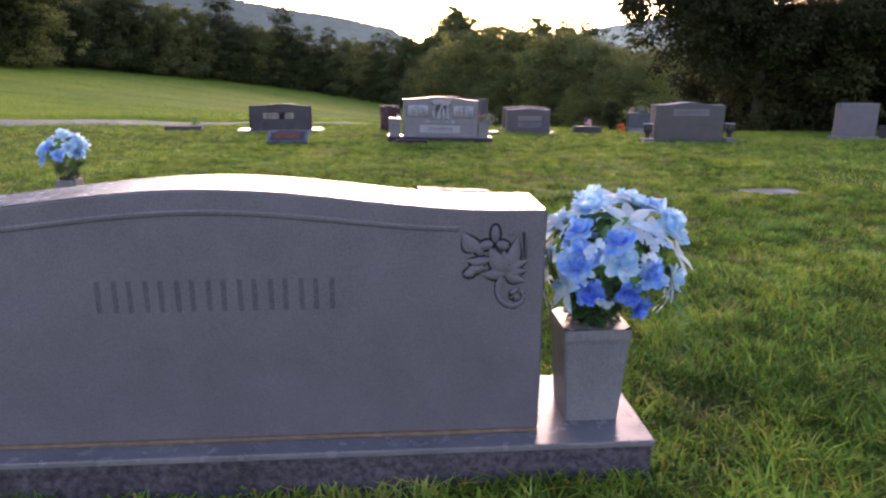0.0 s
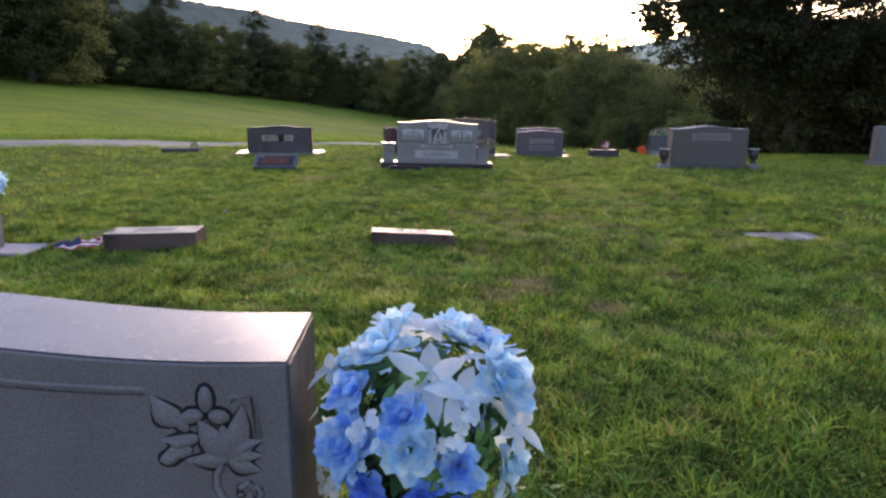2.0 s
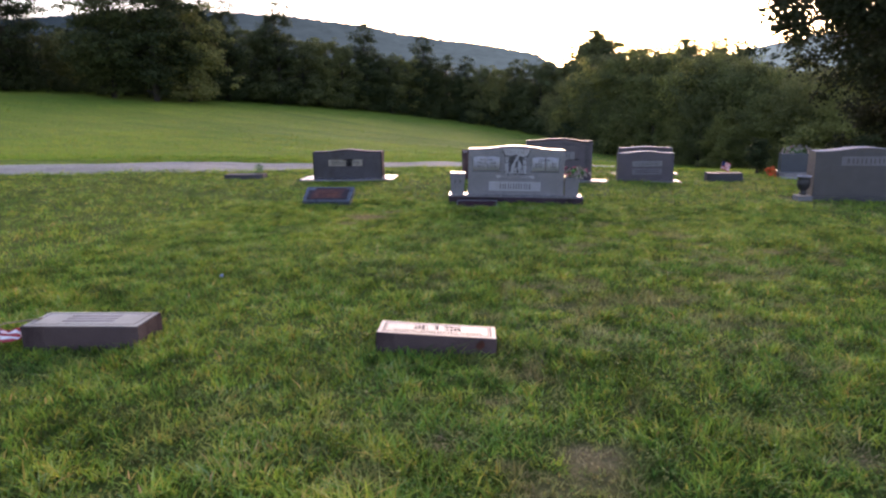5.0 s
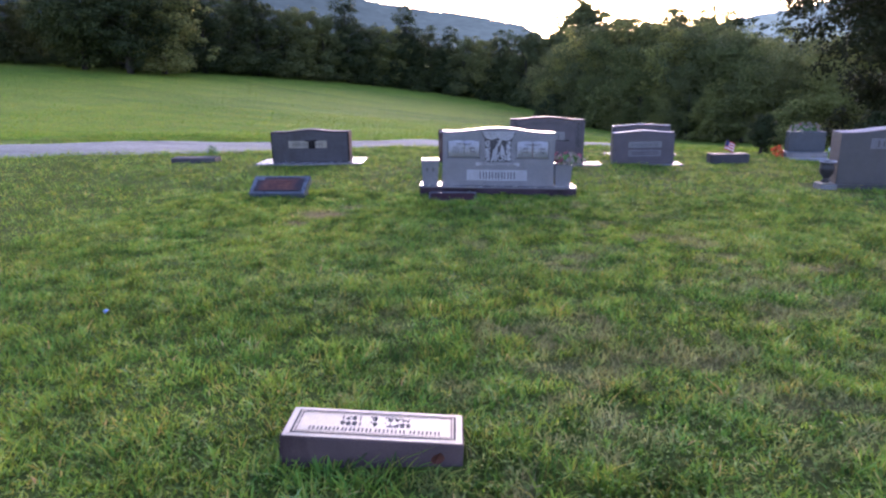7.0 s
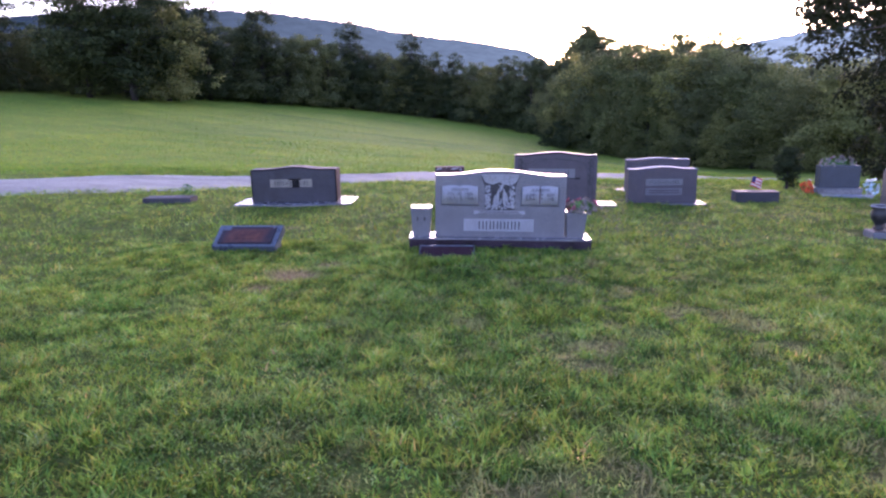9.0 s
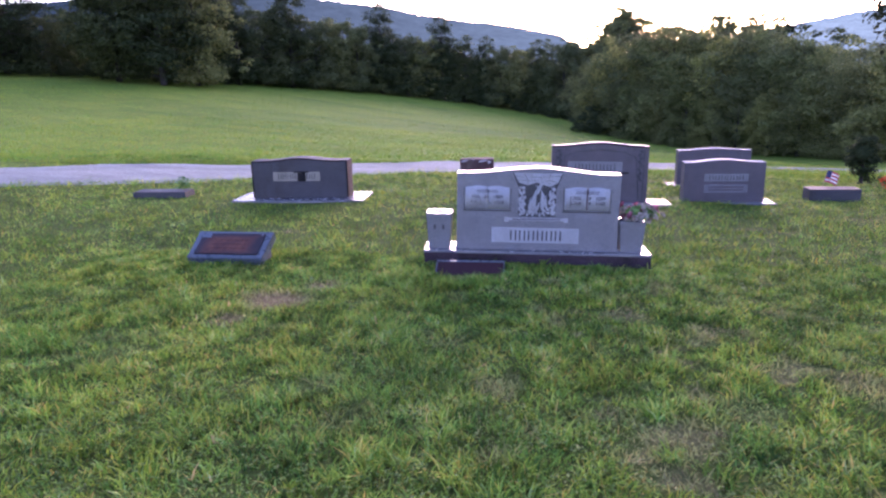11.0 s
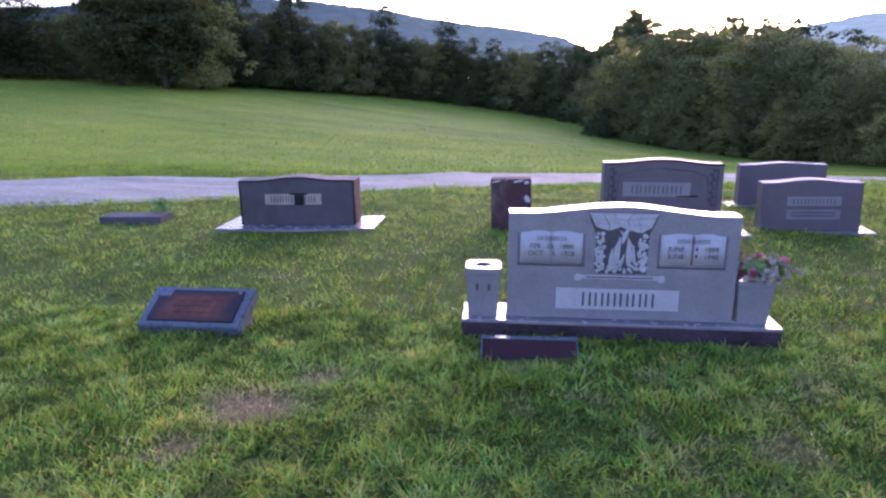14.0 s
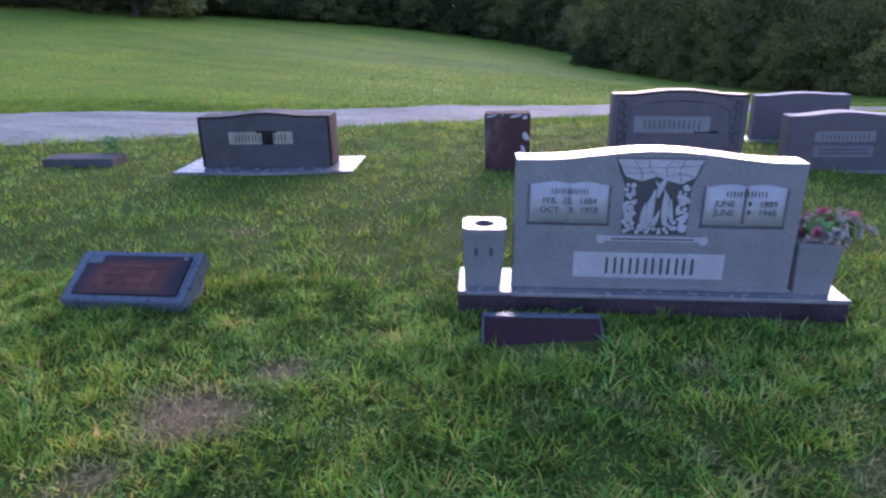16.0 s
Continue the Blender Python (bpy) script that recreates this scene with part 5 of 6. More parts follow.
def relief_scene(parent, x0, x1, z0, z1, y):
    """A carved panel: a dark ground, rocks above, draped forms and a border of roses."""
    cx = (x0 + x1) / 2
    rng = random.Random(5)
    flare = 0.05
    part("panel_ground", slab_profile([(x0, z0), (x1, z0), (x1, z1 - 0.13), (x1 + flare * 0.6, z1 - 0.06), (x1 + flare, z1), (x0 - flare, z1), (x0 - flare * 0.6, z1 - 0.06), (x0, z1 - 0.13)], y - 0.002, y + 0.01, 0.001), CARVED, parent, "dark carved ground")
    w, h = x1 - x0, z1 - z0

    def piece(name, u, v, a, b, t, d, rings=3, sides=9):
        bm = bmesh.new()
        lump(bm, (x0 + u * w, y - 0.002, z0 + v * h), (a * w, d, b * h), t, rings, sides)
        part(name, bm, FROST, parent, "", True)
    # a split rock ledge: flat plates with dark cracks between them
    cols, rows = 5, 3
    grid = {}
    for i in range(cols + 1):
        for j in range(rows + 1):
            v = 0.70 + 0.29 * j / rows
            out = 0.16 * max(0.0, (v - 0.72) / 0.27)
            u = -out + (1 + 2 * out) * i / cols
            if 0 < i < cols:
                u += rng.uniform(-0.07, 0.07)
            if j == 0:
                v += (0.06, 0.0, 0.07, 0.02, -0.03, 0.05)[i]
            elif j < rows:
                v += rng.uniform(-0.03, 0.03)
            grid[i, j] = (u, v)
    for i in range(cols):
        for j in range(rows):
            quad = [grid[i, j], grid[i + 1, j], grid[i + 1, j + 1], grid[i, j + 1]]
            cu, cv = sum(q[0] for q in quad) / 4, sum(q[1] for q in quad) / 4
            pts = [(x0 + (cu + (u - cu) * 0.955) * w, z0 + (cv + (v - cv) * 0.93) * h) for u, v in quad]
            part("carved_rock", slab_profile(pts, y - 0.006 - rng.uniform(0, 0.004), y + 0.004, 0.002), FROST, parent)
    def q(u, v):
        return x0 + u * w, z0 + v * h
    for a, c, wide, bend in (((0.4, 0.14), (0.47, 0.62), 0.2, 0.02), ((0.64, 0.14), (0.6, 0.56), 0.2, -0.02), ((0.5, 0.5), (0.68, 0.82), 0.15, 0.03), ((0.3, 0.12), (0.33, 0.44), 0.15, 0.0),
                             ((0.76, 0.16), (0.72, 0.5), 0.12, 0.02), ((0.36, 0.4), (0.44, 0.6), 0.1, -0.03), ((0.56, 0.6), (0.44, 0.72), 0.08, 0.0), ((0.48, 0.12), (0.56, 0.34), 0.12, 0.0), ((0.7, 0.42), (0.58, 0.62), 0.08, 0.0)):
        bm = bmesh.new()
        leaf_strip(bm, q(*a), q(*c), wide * w * 0.62, y - 0.004, 0.012, bend * w)
        part("carved_form", bm, FROST, parent, "", True)
    for k in range(130):
        side = k % 3
        u = (rng.uniform(0.02, 0.17) if side == 0 else rng.uniform(0.83, 0.98) if side == 1 else rng.uniform(0.04, 0.96))
        v = rng.uniform(0.06, 0.66) if side < 2 else rng.uniform(0.03, 0.2)
        r = rng.uniform(0.028, 0.046)
        piece("carved_rose", u, v, r, r * w / h, rng.uniform(0, 3), 0.007, 2, 6)


def carved_monument():
    o = thing("headstone", pose(0.824, 11.99, 0, 0, 1.7, 5.2), "grey granite headstone with carved books and relief", "headstone")
    pitched_base(o, -0.905, 0.905, 0, 0.31, -0.08, 0.18, 2, STAINED, POLISHED)
    f = 0.07
    out = serpentine(-0.648, 0.645, 0.182, 0.800, 0.846, 0.12)
    die = part("die", slab_profile(out, f, f + 0.15, 0.004), GREY, o, "fine grey granite die")
    top = out[2:]
    bm = bmesh.new()
    a = [bm.verts.new((x, f + 0.005, z + 0.0025)) for x, z in top]
    b = [bm.verts.new((x, f + 0.145, z + 0.0025)) for x, z in top]
    for i in range(len(top) - 1):
        bm.faces.new((a[i + 1], a[i], b[i], b[i + 1]))
    part("die_top", bm, POLISHED, die, "smooth pale top")
    part("die_foot", block(-0.655, 0.66, f - 0.006, f + 0.02, 0.182, 0.2, 0.003), GREY, die, "smooth foot course")
    open_book(die, -0.404, 0.515, 0.702, 0.178, f)
    open_book(die, 0.387, 0.515, 0.702, 0.178, f)
    relief_scene(die, -0.155, 0.142, 0.458, 0.818, f)
    # ribbon under the relief, with an unread line
    part("ribbon", block(-0.225, 0.205, f - 0.006, f + 0.004, 0.425, 0.447, 0.002, 1), FROST, die, "carved ribbon")
    for s in (-1, 1):
        part("ribbon_end", block(-0.01 + s * 0.235 - 0.02, -0.01 + s * 0.235 + 0.02, f - 0.004, f + 0.004, 0.412, 0.452, 0.006, 1), FROST, die)
    line_bar(die, -0.2, 0.18, 0.432, 0.441, f - 0.0055, MAUVE)
    part("name_panel", block(-0.365, 0.335, f - 0.003, f + 0.006, 0.240, 0.366, 0.002, 1), FROST, die, "pale frosted name panel")
    name_bars(die, -0.225, 0.205, 0.262, 0.343, f - 0.003, 6, INK, 0.3)
    face = pose(0, 0, 0, 90, 0, 0)
    y = f - 0.0105
    name_bars(die, -0.49, -0.318, 0.647, 0.673, f - 0.007, 6, INK, 0.3)
    name_bars(die, 0.295, 0.48, 0.647, 0.673, f - 0.007, 6, INK, 0.3)
    for txt, x, z in (("FEB.  25,  1884", -0.404, 0.616), ("OCT.   3,  1958", -0.404, 0.574)):
        writing(txt, 0.041, INK, die, pose(x, y, z, 90, 0, 0))
    for txt, x, z in (("JUNE", 0.295, 0.616), ("1889", 0.488, 0.616), ("JUNE", 0.295, 0.574), ("1940", 0.488, 0.574)):
        writing(txt, 0.041, INK, die, pose(x, y, z, 90, 0, 0))
    for z in (0.606, 0.564):
        part("inscription_bar", block(0.402, 0.414, f - 0.0115, f - 0.004, z, z + 0.02, 0.001, 1), INK, die)
    # rust-brown run down the gutter of the second book
    part("stain", block(0.379, 0.393, f - 0.0068, f - 0.002, 0.52, 0.69, 0.002, 1), plain("rust_stain", (0.12, 0.09, 0.09), 0.9), die, "brown water stain")
    r = pose(0.824, 11.99, 0, 0, 1.7, 5.2)
    square_vase("vase", r @ pose(-0.79, 0.15, 0.181), "square grey granite vase with cut initials on the base", 0.168, 0.208, 0.29, GREY, True, 2)
    square_vase("vase", r @ pose(0.755, 0.15, 0.181), "square grey granite vase holding faded flowers", 0.168, 0.205, 0.255, GREY)
    bouquet("bouquet", r @ pose(0.755, 0.15, 0.43), "faded cream and pink silk flowers in a vase", (0.33, 0.22, 0.14),
            [(rose_bm, PINK_PETAL, 12, 0.03, "rose"), (rose_bm, CREAM_PETAL, 14, 0.027, "rose"), (cluster_bm, CREAM_PETAL, 18, 0.03, "blossom_sprig")], 23, -0.02, 34, 0.5, (0.06, 0))


carved_monument()


# ---------------------------------------------------------------- stones of the back rows
def plain_monument(m, w, h, rise, d, base, label, mat=MAUVE, base_h=0.1, panel=None, flat=0.12, foot=0.0, base_top=None, top_mat=None, base_side=None):
    """A serpentine die on a low base: base = (left, right, front, back) beyond the die. panel = (x0, x1, z0, z1, letters)."""
    o = thing("headstone", m, label, "headstone")
    l, r, fr, bk = base
    pitched_base(o, -w / 2 - l, w / 2 + r, -fr, d + bk, -0.15, base_h, int(w * 100), base_side or ROCKY, base_top or GREY)
    out = serpentine(-w / 2, w / 2, base_h + 0.002, base_h + h, base_h + h + rise, flat)
    die = part("die", slab_profile(out, 0, d, 0.006), mat, o)
    top = out[2:]
    bm = bmesh.new()
    a = [bm.verts.new((x, 0.012, z + 0.003)) for x, z in top]
    b = [bm.verts.new((x, d - 0.012, z + 0.003)) for x, z in top]
    for i in range(len(top) - 1):
        bm.faces.new((a[i + 1], a[i], b[i], b[i + 1]))
    # PALE paints the bright sky on the top; top_mat keeps the stone's own colour.
    part("die_top", bm, top_mat or PALE, die, "top face of the die")
    if top_mat:
        part("stain", bead([(x, 0.004, z - 0.004) for x, z in top], 0.011), BLACK_STAIN, die, "black weathered edge", True)
    if panel:
        x0, x1, z0, z1, letters = panel
        part("name_panel", block(x0, x1, -0.004, 0.006, z0, z1, 0.002, 1), GREY if mat is MAUVE else TAN if mat is DARKSTONE else FAINT, die, "frosted name panel")
        k = (z1 - z0)
        name_bars(die, x0 + k * 0.5, x1 - k * 0.5, z0 + k * 0.22, z1 - k * 0.22, -0.004, letters, mat, 0.3)
    return o, die


# dark weathered monument on a pale flat slab
o, die = plain_monument(pose(-2.4, 15.25, -0.03, 0, 0, 4.0), 1.29, 0.495, 0.036, 0.3, (0.24, 0.24, 0.2, 0.2), "dark weathered granite headstone on a pale slab", DARKSTONE, 0.06, (-0.36, 0.28, 0.29, 0.41, 8), 0.3, 0.0, POLISHED, DARKSTONE)
part("stain", block(-0.03, 0.09, -0.0075, 0.002, 0.285, 0.40, 0.01, 1), BLACK_STAIN, die, "black stain")
for x in (-0.643, 0.643):
    part("stain", bead([(x, 0.002, 0.07), (x, 0.002, 0.55)], 0.012), BLACK_STAIN, die, "black weathered edge", True)
bm = block(0.636, 0.652, 0.004, 0.296, 0.066, 0.55, 0.003, 1)
rough_edges(bm, 0.006, 6, 12)
part("rough_side", bm, STAINED, die, "dark maroon rock-pitched end")
part("stain", block(-0.08, 0.13, -0.0077, 0.002, 0.395, 0.418, 0.008, 1), BLACK_STAIN, die)

# brown upright block
o = thing("headstone", pose(-0.05, 15.42, -0.12, 0, 0, 3.0), "narrow upright brown stone with a lichened top", "headstone")
bm = block(-0.215, 0.215, 0, 0.2, -0.1, 0.635, 0.012)
rough_edges(bm, 0.006, 4, 4)
body = part("block", bm, BROWNSTONE, o)
part("cap", block(-0.212, 0.212, 0.004, 0.196, 0.625, 0.642, 0.004), OLDSTONE, body, "pale lichened cap")
for x, z, rx, rz in ((-0.15, 0.618, 0.05, 0.012), (-0.06, 0.622, 0.03, 0.008), (0.08, 0.615, 0.06, 0.013), (0.17, 0.6, 0.03, 0.02), (0.175, 0.42, 0.03, 0.07), (0.15, 0.3, 0.02, 0.05)):
    bm = bmesh.new()
    lump(bm, (x, 0.001, z), (rx, 0.004, rz), 0.2, 2, 9)
    part("lichen", rough_edges(bm, 0.012, 0, 3), PALE, body, "pale lichen patch")

# second family stone with corner carvings
o, die = plain_monument(pose(1.50, 15.47, -0.12, 0, 1.2, 3.0), 1.2, 0.712, 0.04, 0.2, (0.12, 0.3, 0.1, 0.12), "mauve granite headstone with carved corners", MAUVE, 0.08, (-0.40, 0.28, 0.45, 0.60, 6), 0.12, 0.0, None, MAUVE)
for s in (-1, 1):
    for k in range(9):
        bm = bmesh.new()
        lump(bm, (s * (0.51 - 0.02 * (k % 2)), 0.0, 0.735 - 0.045 * k), (0.028, 0.01, 0.026), k * 0.7, 2, 7)
        part("carved_flower", bm, DARKSTONE, die, "", True)
    part("carving", bead([(s * 0.545, -0.001, 0.12), (s * 0.545, -0.001, 0.745), (s * 0.4, -0.001, 0.76)], 0.006), CARVED, die, "", True)
    part("carving", bead([(s * 0.5, -0.001, 0.12), (s * 0.44, -0.001, 0.66), (s * 0.3, -0.001, 0.72), (0.0, -0.001, 0.745)], 0.005), CARVED, die, "", True)
part("stain", block(0.14, 0.36, -0.0065, 0.002, 0.45, 0.468, 0.006, 1), BLACK_STAIN, die, "dark stain")

# third family stone and the one behind it
o, die = plain_monument(pose(3.14, 16.0, -0.2, 0, 0, 2.0), 1.02, 0.525, 0.034, 0.2, (0.14, 0.14, 0.1, 0.1), "mauve granite headstone with two frosted panels", MAUVE, 0.07, (-0.25, 0.30, 0.35, 0.45, 6), 0.12)
part("name_panel", block(-0.25, 0.30, -0.004, 0.006, 0.2, 0.31, 0.002, 1), FAINT, die, "frosted date panel")
line_bar(die, -0.2, 0.25, 0.23, 0.25, -0.004, MAUVE)
line_bar(die, -0.2, 0.25, 0.265, 0.285, -0.004, MAUVE)
plain_monument(pose(3.45, 18.1, -0.3, 0, 0, 2.0), 1.12, 0.55, 0.026, 0.18, (0.14, 0.12, 0.1, 0.1), "dark mauve granite headstone seen from behind others", MAUVE, 0.08, None, 0.12)

# big stone with urns
o, die = plain_monument(pose(5.77, 13.25, -0.06, 0, 0, -3.0), 1.36, 0.65, 0.05, 0.33, (0.02, 0.02, 0.02, 0.03), "large dark grey granite headstone between two urns", DEEP, 0.05, (-0.33, 0.37, 0.5, 0.63, 5), 0.15, 0.0, DEEP, None, DEEP)
for x in (4.95, 6.59):
    low_marker("small pale pad under an urn", pose(x, 13.14, 0.0), 0.2, 0.22, 0.012, 0.0, GREY, GREY, 0, "urn_pad")


def urn(m, label):
    o = thing("urn", m, label, "urn")
    bm = bmesh.new()
    prof = [(0.05, 0.0), (0.06, 0.015), (0.035, 0.04), (0.05, 0.07), (0.085, 0.12), (0.09, 0.2), (0.075, 0.225), (0.095, 0.25), (0.095, 0.262), (0.07, 0.262), (0.06, 0.2)]
    rings = [[bm.verts.new((r * math.cos(t), r * math.sin(t), z)) for t in (2 * math.pi * k / 14 for k in range(14))] for r, z in prof]
    for a, b in zip(rings, rings[1:]):
        for k in range(14):
            bm.faces.new((a[k], a[(k + 1) % 14], b[(k + 1) % 14], b[k]))
    bm.faces.new(rings[-1])
    part("bowl", bm, URN, o, "", True)
    part("rim", bead([(0.092 * math.cos(t), 0.092 * math.sin(t), 0.262) for t in (2 * math.pi * k / 16 for k in range(17))], 0.01), PALE, o, "pale worn rim", True)


urn(pose(4.95, 13.25, 0.026), "dark urn with a pale rim beside a headstone")
urn(pose(6.59, 13.25, 0.026), "dark urn with a pale rim beside a headstone")

# low block with a small flag behind it
mk, face = low_marker("low dark grey granite block in the turf", at(4.74, 16.62, 0, 1.0), 0.66, 0.26, 0.17, 0.0, DARKSTONE, DARKSTONE, 7)
mk, face = low_marker("flat pale slab with a small flag", at(4.95, 17.25, 0, 2.0), 0.62, 0.3, 0.06, 0.0, PALE, PALE, 8, "flag_slab")


def stick_flag(m, label, w, h, pole):
    o = thing("flag", m, label, "flag")
    part("pole", bead([(0, 0, 0), (0, 0, pole)], 0.004), STICK, o)

    def patch(x0, x1, z0, z1, dy):
        bm = bmesh.new()
        n = 8
        lo = [bm.verts.new((x0 + (x1 - x0) * i / n, 0.02 * math.sin(5 * (x0 + (x1 - x0) * i / n) / w) + dy, z0 - 0.03 * ((x0 + (x1 - x0) * i / n) / w) ** 2)) for i in range(n + 1)]
        hi = [bm.verts.new((x0 + (x1 - x0) * i / n, 0.02 * math.sin(5 * (x0 + (x1 - x0) * i / n) / w + 0.3) + dy, z1 - 0.03 * ((x0 + (x1 - x0) * i / n) / w) ** 2)) for i in range(n + 1)]
        for i in range(n):
            bm.faces.new((lo[i], lo[i + 1], hi[i + 1], hi[i]))
        return bm
    s = h / 7
    for k in range(7):
        part("stripe", patch(0.0, w, pole - s * (k + 1), pole - s * k, 0), FLAG_RED if k % 2 == 0 else FLAG_WHITE, o)
    part("canton", patch(0.0, w * 0.42, pole - s * 4, pole, -0.004), FLAG_BLUE, o)
    return o


stick_flag(at(4.76, 17.22, 0.045) @ pose(0, 0, 0, 4, 10, 0), "small red and white stick flag on a slab", 0.17, 0.17, 0.34)


def lying_flag():
    """A stick flag fallen against a marker, its cloth crumpled along the pole."""
    g = float(height(-2.1, 6.3))
    o = thing("flag", pose(-1.88, 6.27, g), "small crumpled striped flag lying against a marker", "flag")
    part("pole", bead([(0.05, 0.05, 0.168), (-0.2, 0.045, 0.13), (-0.46, 0.03, 0.06)], 0.005), STICK, o)

    def cloth(u0, u1, v0, v1, lift):
        bm = bmesh.new()
        n = 10
        rows = []
        for v in (v0, (v0 + v1) / 2, v1):
            row = []
            for i in range(n + 1):
                u = u0 + (u1 - u0) * i / n
                fold = 0.012 * math.sin(17 * u + 5 * v) + 0.008 * math.sin(31 * u - 9 * v)
                row.append(bm.verts.new((-0.43 * u + 0.03 * math.sin(8 * v + 4 * u), -0.06 + 0.12 * v + 0.02 * math.sin(9 * u), 0.075 - 0.055 * u + 0.05 * v * (1 - 0.35 * u) + fold + lift)))
            rows.append(row)
        for a, c in zip(rows, rows[1:]):
            for i in range(n):
                bm.faces.new((a[i], a[i + 1], c[i + 1], c[i]))
        return bm
    for k in range(7):
        part("stripe", cloth(0.0, 0.56 if k > 2 else 0.95, k / 7, (k + 1) / 7, 0.0), FLAG_RED if k % 2 == 0 else FLAG_WHITE, o)
    part("canton", cloth(0.52, 1.0, 0.3, 1.0, 0.006), FLAG_BLUE, o)


lying_flag()

# the stone with a flower saddle, its neighbours and clipped shrubs
o, die = plain_monument(pose(6.62, 18.2, -0.245, 0, 0, -4.0), 0.66, 0.385, 0.02, 0.26, (0.04, 0.04, 0.06, 0.06), "blue-grey headstone under a saddle of flowers", BLUEDARK, 0.03, None, 0.12)
bouquet("flower_saddle", pose(6.62, 18.33, 0.16), "faded white and pink silk flower saddle on a headstone", (0.6, 0.2, 0.2),
        [(rose_bm, CREAM_PETAL, 22, 0.045, "rose"), (cluster_bm, CREAM_PETAL, 16, 0.045, "blossom_sprig"), (rose_bm, PINK_PETAL, 4, 0.04, "rose")], 29, 0.0, 24, 0.3)
low_marker("pale flat slab before a small headstone", pose(6.6, 17.75, float(height(6.6, 17.8)), 0, 0, -4.0), 0.8, 0.14, 0.035, 0.0, PALE, PALE, 11, "grave_slab")
bouquet("bouquet", at(6.12, 18.3, 0.0), "orange flowers standing on the grass by a stone", (0.2, 0.16, 0.22),
        [(rose_bm, ORANGE, 12, 0.045, "rose")], 31, 0.0, 10, 0.5)
bouquet("bouquet", at(7.22, 18.35, 0.0), "pale blue and white flowers beside a stone", (0.26, 0.22, 0.3),
        [(rose_bm, WHITE_PETAL, 6, 0.06, "rose"), (cluster_bm, SKY_PETAL, 6, 0.055, "blossom_sprig")], 37, 0.0, 14, 0.5)
shrub = build_tree("shrub", "small clipped conical shrub near the lane", at(6.15, 19.35), 0.86, 0.36, lambda t: min(1, 1.6 * t + 0.25) * (1 - t) ** 0.6 + 0.08, 3600, 0.05, LEAF_DARK, 61, 0.16, 30, 0.17, "clipped shrubs", 0.035)
copy_thing(shrub, at(8.55, 19.6, 0, 80) @ Matrix.Diagonal((1.25, 1.25, 1.15, 1)))

# stone far to the side
o, die = plain_monument(at(10.45, 15.0, -0.02, -4.0), 0.86, 0.72, 0.0, 0.25, (0.06, 0.06, 0.06, 0.06), "upright grey headstone under the shade trees", STEEL, 0.1, None, 0.3)
low_marker("low dark block beside an upright headstone", at(11.6, 15.1, 0, 2.0), 0.7, 0.3, 0.3, 0.02, DARKSTONE, DARKSTONE, 9)

# low block with a weed behind it
mk, face = low_marker("low weathered grey block with a weed", at(-4.47, 15.25, 0, 4.0), 0.76, 0.3, 0.085, 0.0, DARKSTONE, DARKSTONE, 10)


def weed(m):
    o = thing("weed", m, "pale leafy weed growing against a low stone", "weed")
    rng = random.Random(3)
    bm = bmesh.new()
    for k in range(34):
        a = rng.uniform(0, 6.28)
        out = Vector((math.cos(a), math.sin(a), rng.uniform(0.2, 1.2))).normalized()
        petal(bm, Vector((rng.uniform(-0.1, 0.1), rng.uniform(-0.05, 0.05), rng.uniform(0.0, 0.24))), out, Vector((0, 0, 1)), rng.uniform(0.07, 0.13), 0.05, -0.3, 0.4)
    part("leaves", bm, SILK_LEAF, o)
    bm = bmesh.new()
    for k in range(6):
        limb_mesh(bm, [Vector((0.01 * k, 0, 0)), Vector((rng.uniform(-0.08, 0.08), rng.uniform(-0.05, 0.05), 0.25))], [0.005, 0.003], 5)
    part("stalks", bm, SILK_LEAF, o)


weed(at(-4.3, 15.62))


# ---------------------------------------------------------------- litter
o = thing("scrap", at(-1.38, 7.75, 0.03, 30), "small blue plastic scrap in the grass", "litter")
bm = bmesh.new()
lump(bm, (0, 0, 0), (0.018, 0.012, 0.012), 0.4, 3, 7)
part("piece", bm, SCRAP, o)
o = thing("leaf", at(0.80, 6.25, 0.05, 20), "curled dead brown leaf against a marker", "leaf")
bm = bmesh.new()
petal(bm, Vector((0, 0, 0)), Vector((0.2, -0.1, 1)).normalized(), Vector((0, -1, 0.1)).normalized(), 0.06, 0.05, 0.4, 0.4)
part("blade", bm, DRYLEAF, o)


# ---------------------------------------------------------------- grass
# footprints that stay free of grass: x0, x1, y0, y1
CLEAR = [(-1.92, 0.79, 1.94, 2.43), (0.22, 0.9, 6.26, 6.56), (-1.88, -1.15, 6.22, 6.47), (-3.6, -2.44, 6.14, 6.51), (3.36, 4.08, 6.43, 6.78), (-0.09, 1.74, 11.96, 12.36), (0.05, 0.6, 11.54, 11.84),
         (-2.1, -1.43, 11.81, 12.13), (-3.36, -1.5, 14.95, 15.7), (-0.26, 0.16, 15.42, 15.63), (0.78, 2.44, 15.4, 15.9), (2.5, 3.8, 15.92, 16.35), (4.7, 6.75, 13.13, 13.7), (4.4, 5.06, 16.62, 16.9), (4.64, 5.26, 17.25, 17.56), (-4.9, -4.05, 15.25, 15.56)]


def clear_of_stones(x, y):
    ok = np.ones(len(x), bool)
    for x0, x1, y0, y1 in CLEAR:
        ok &= ~((x > x0) & (x < x1) & (y > y0) & (y < y1))
    return ok


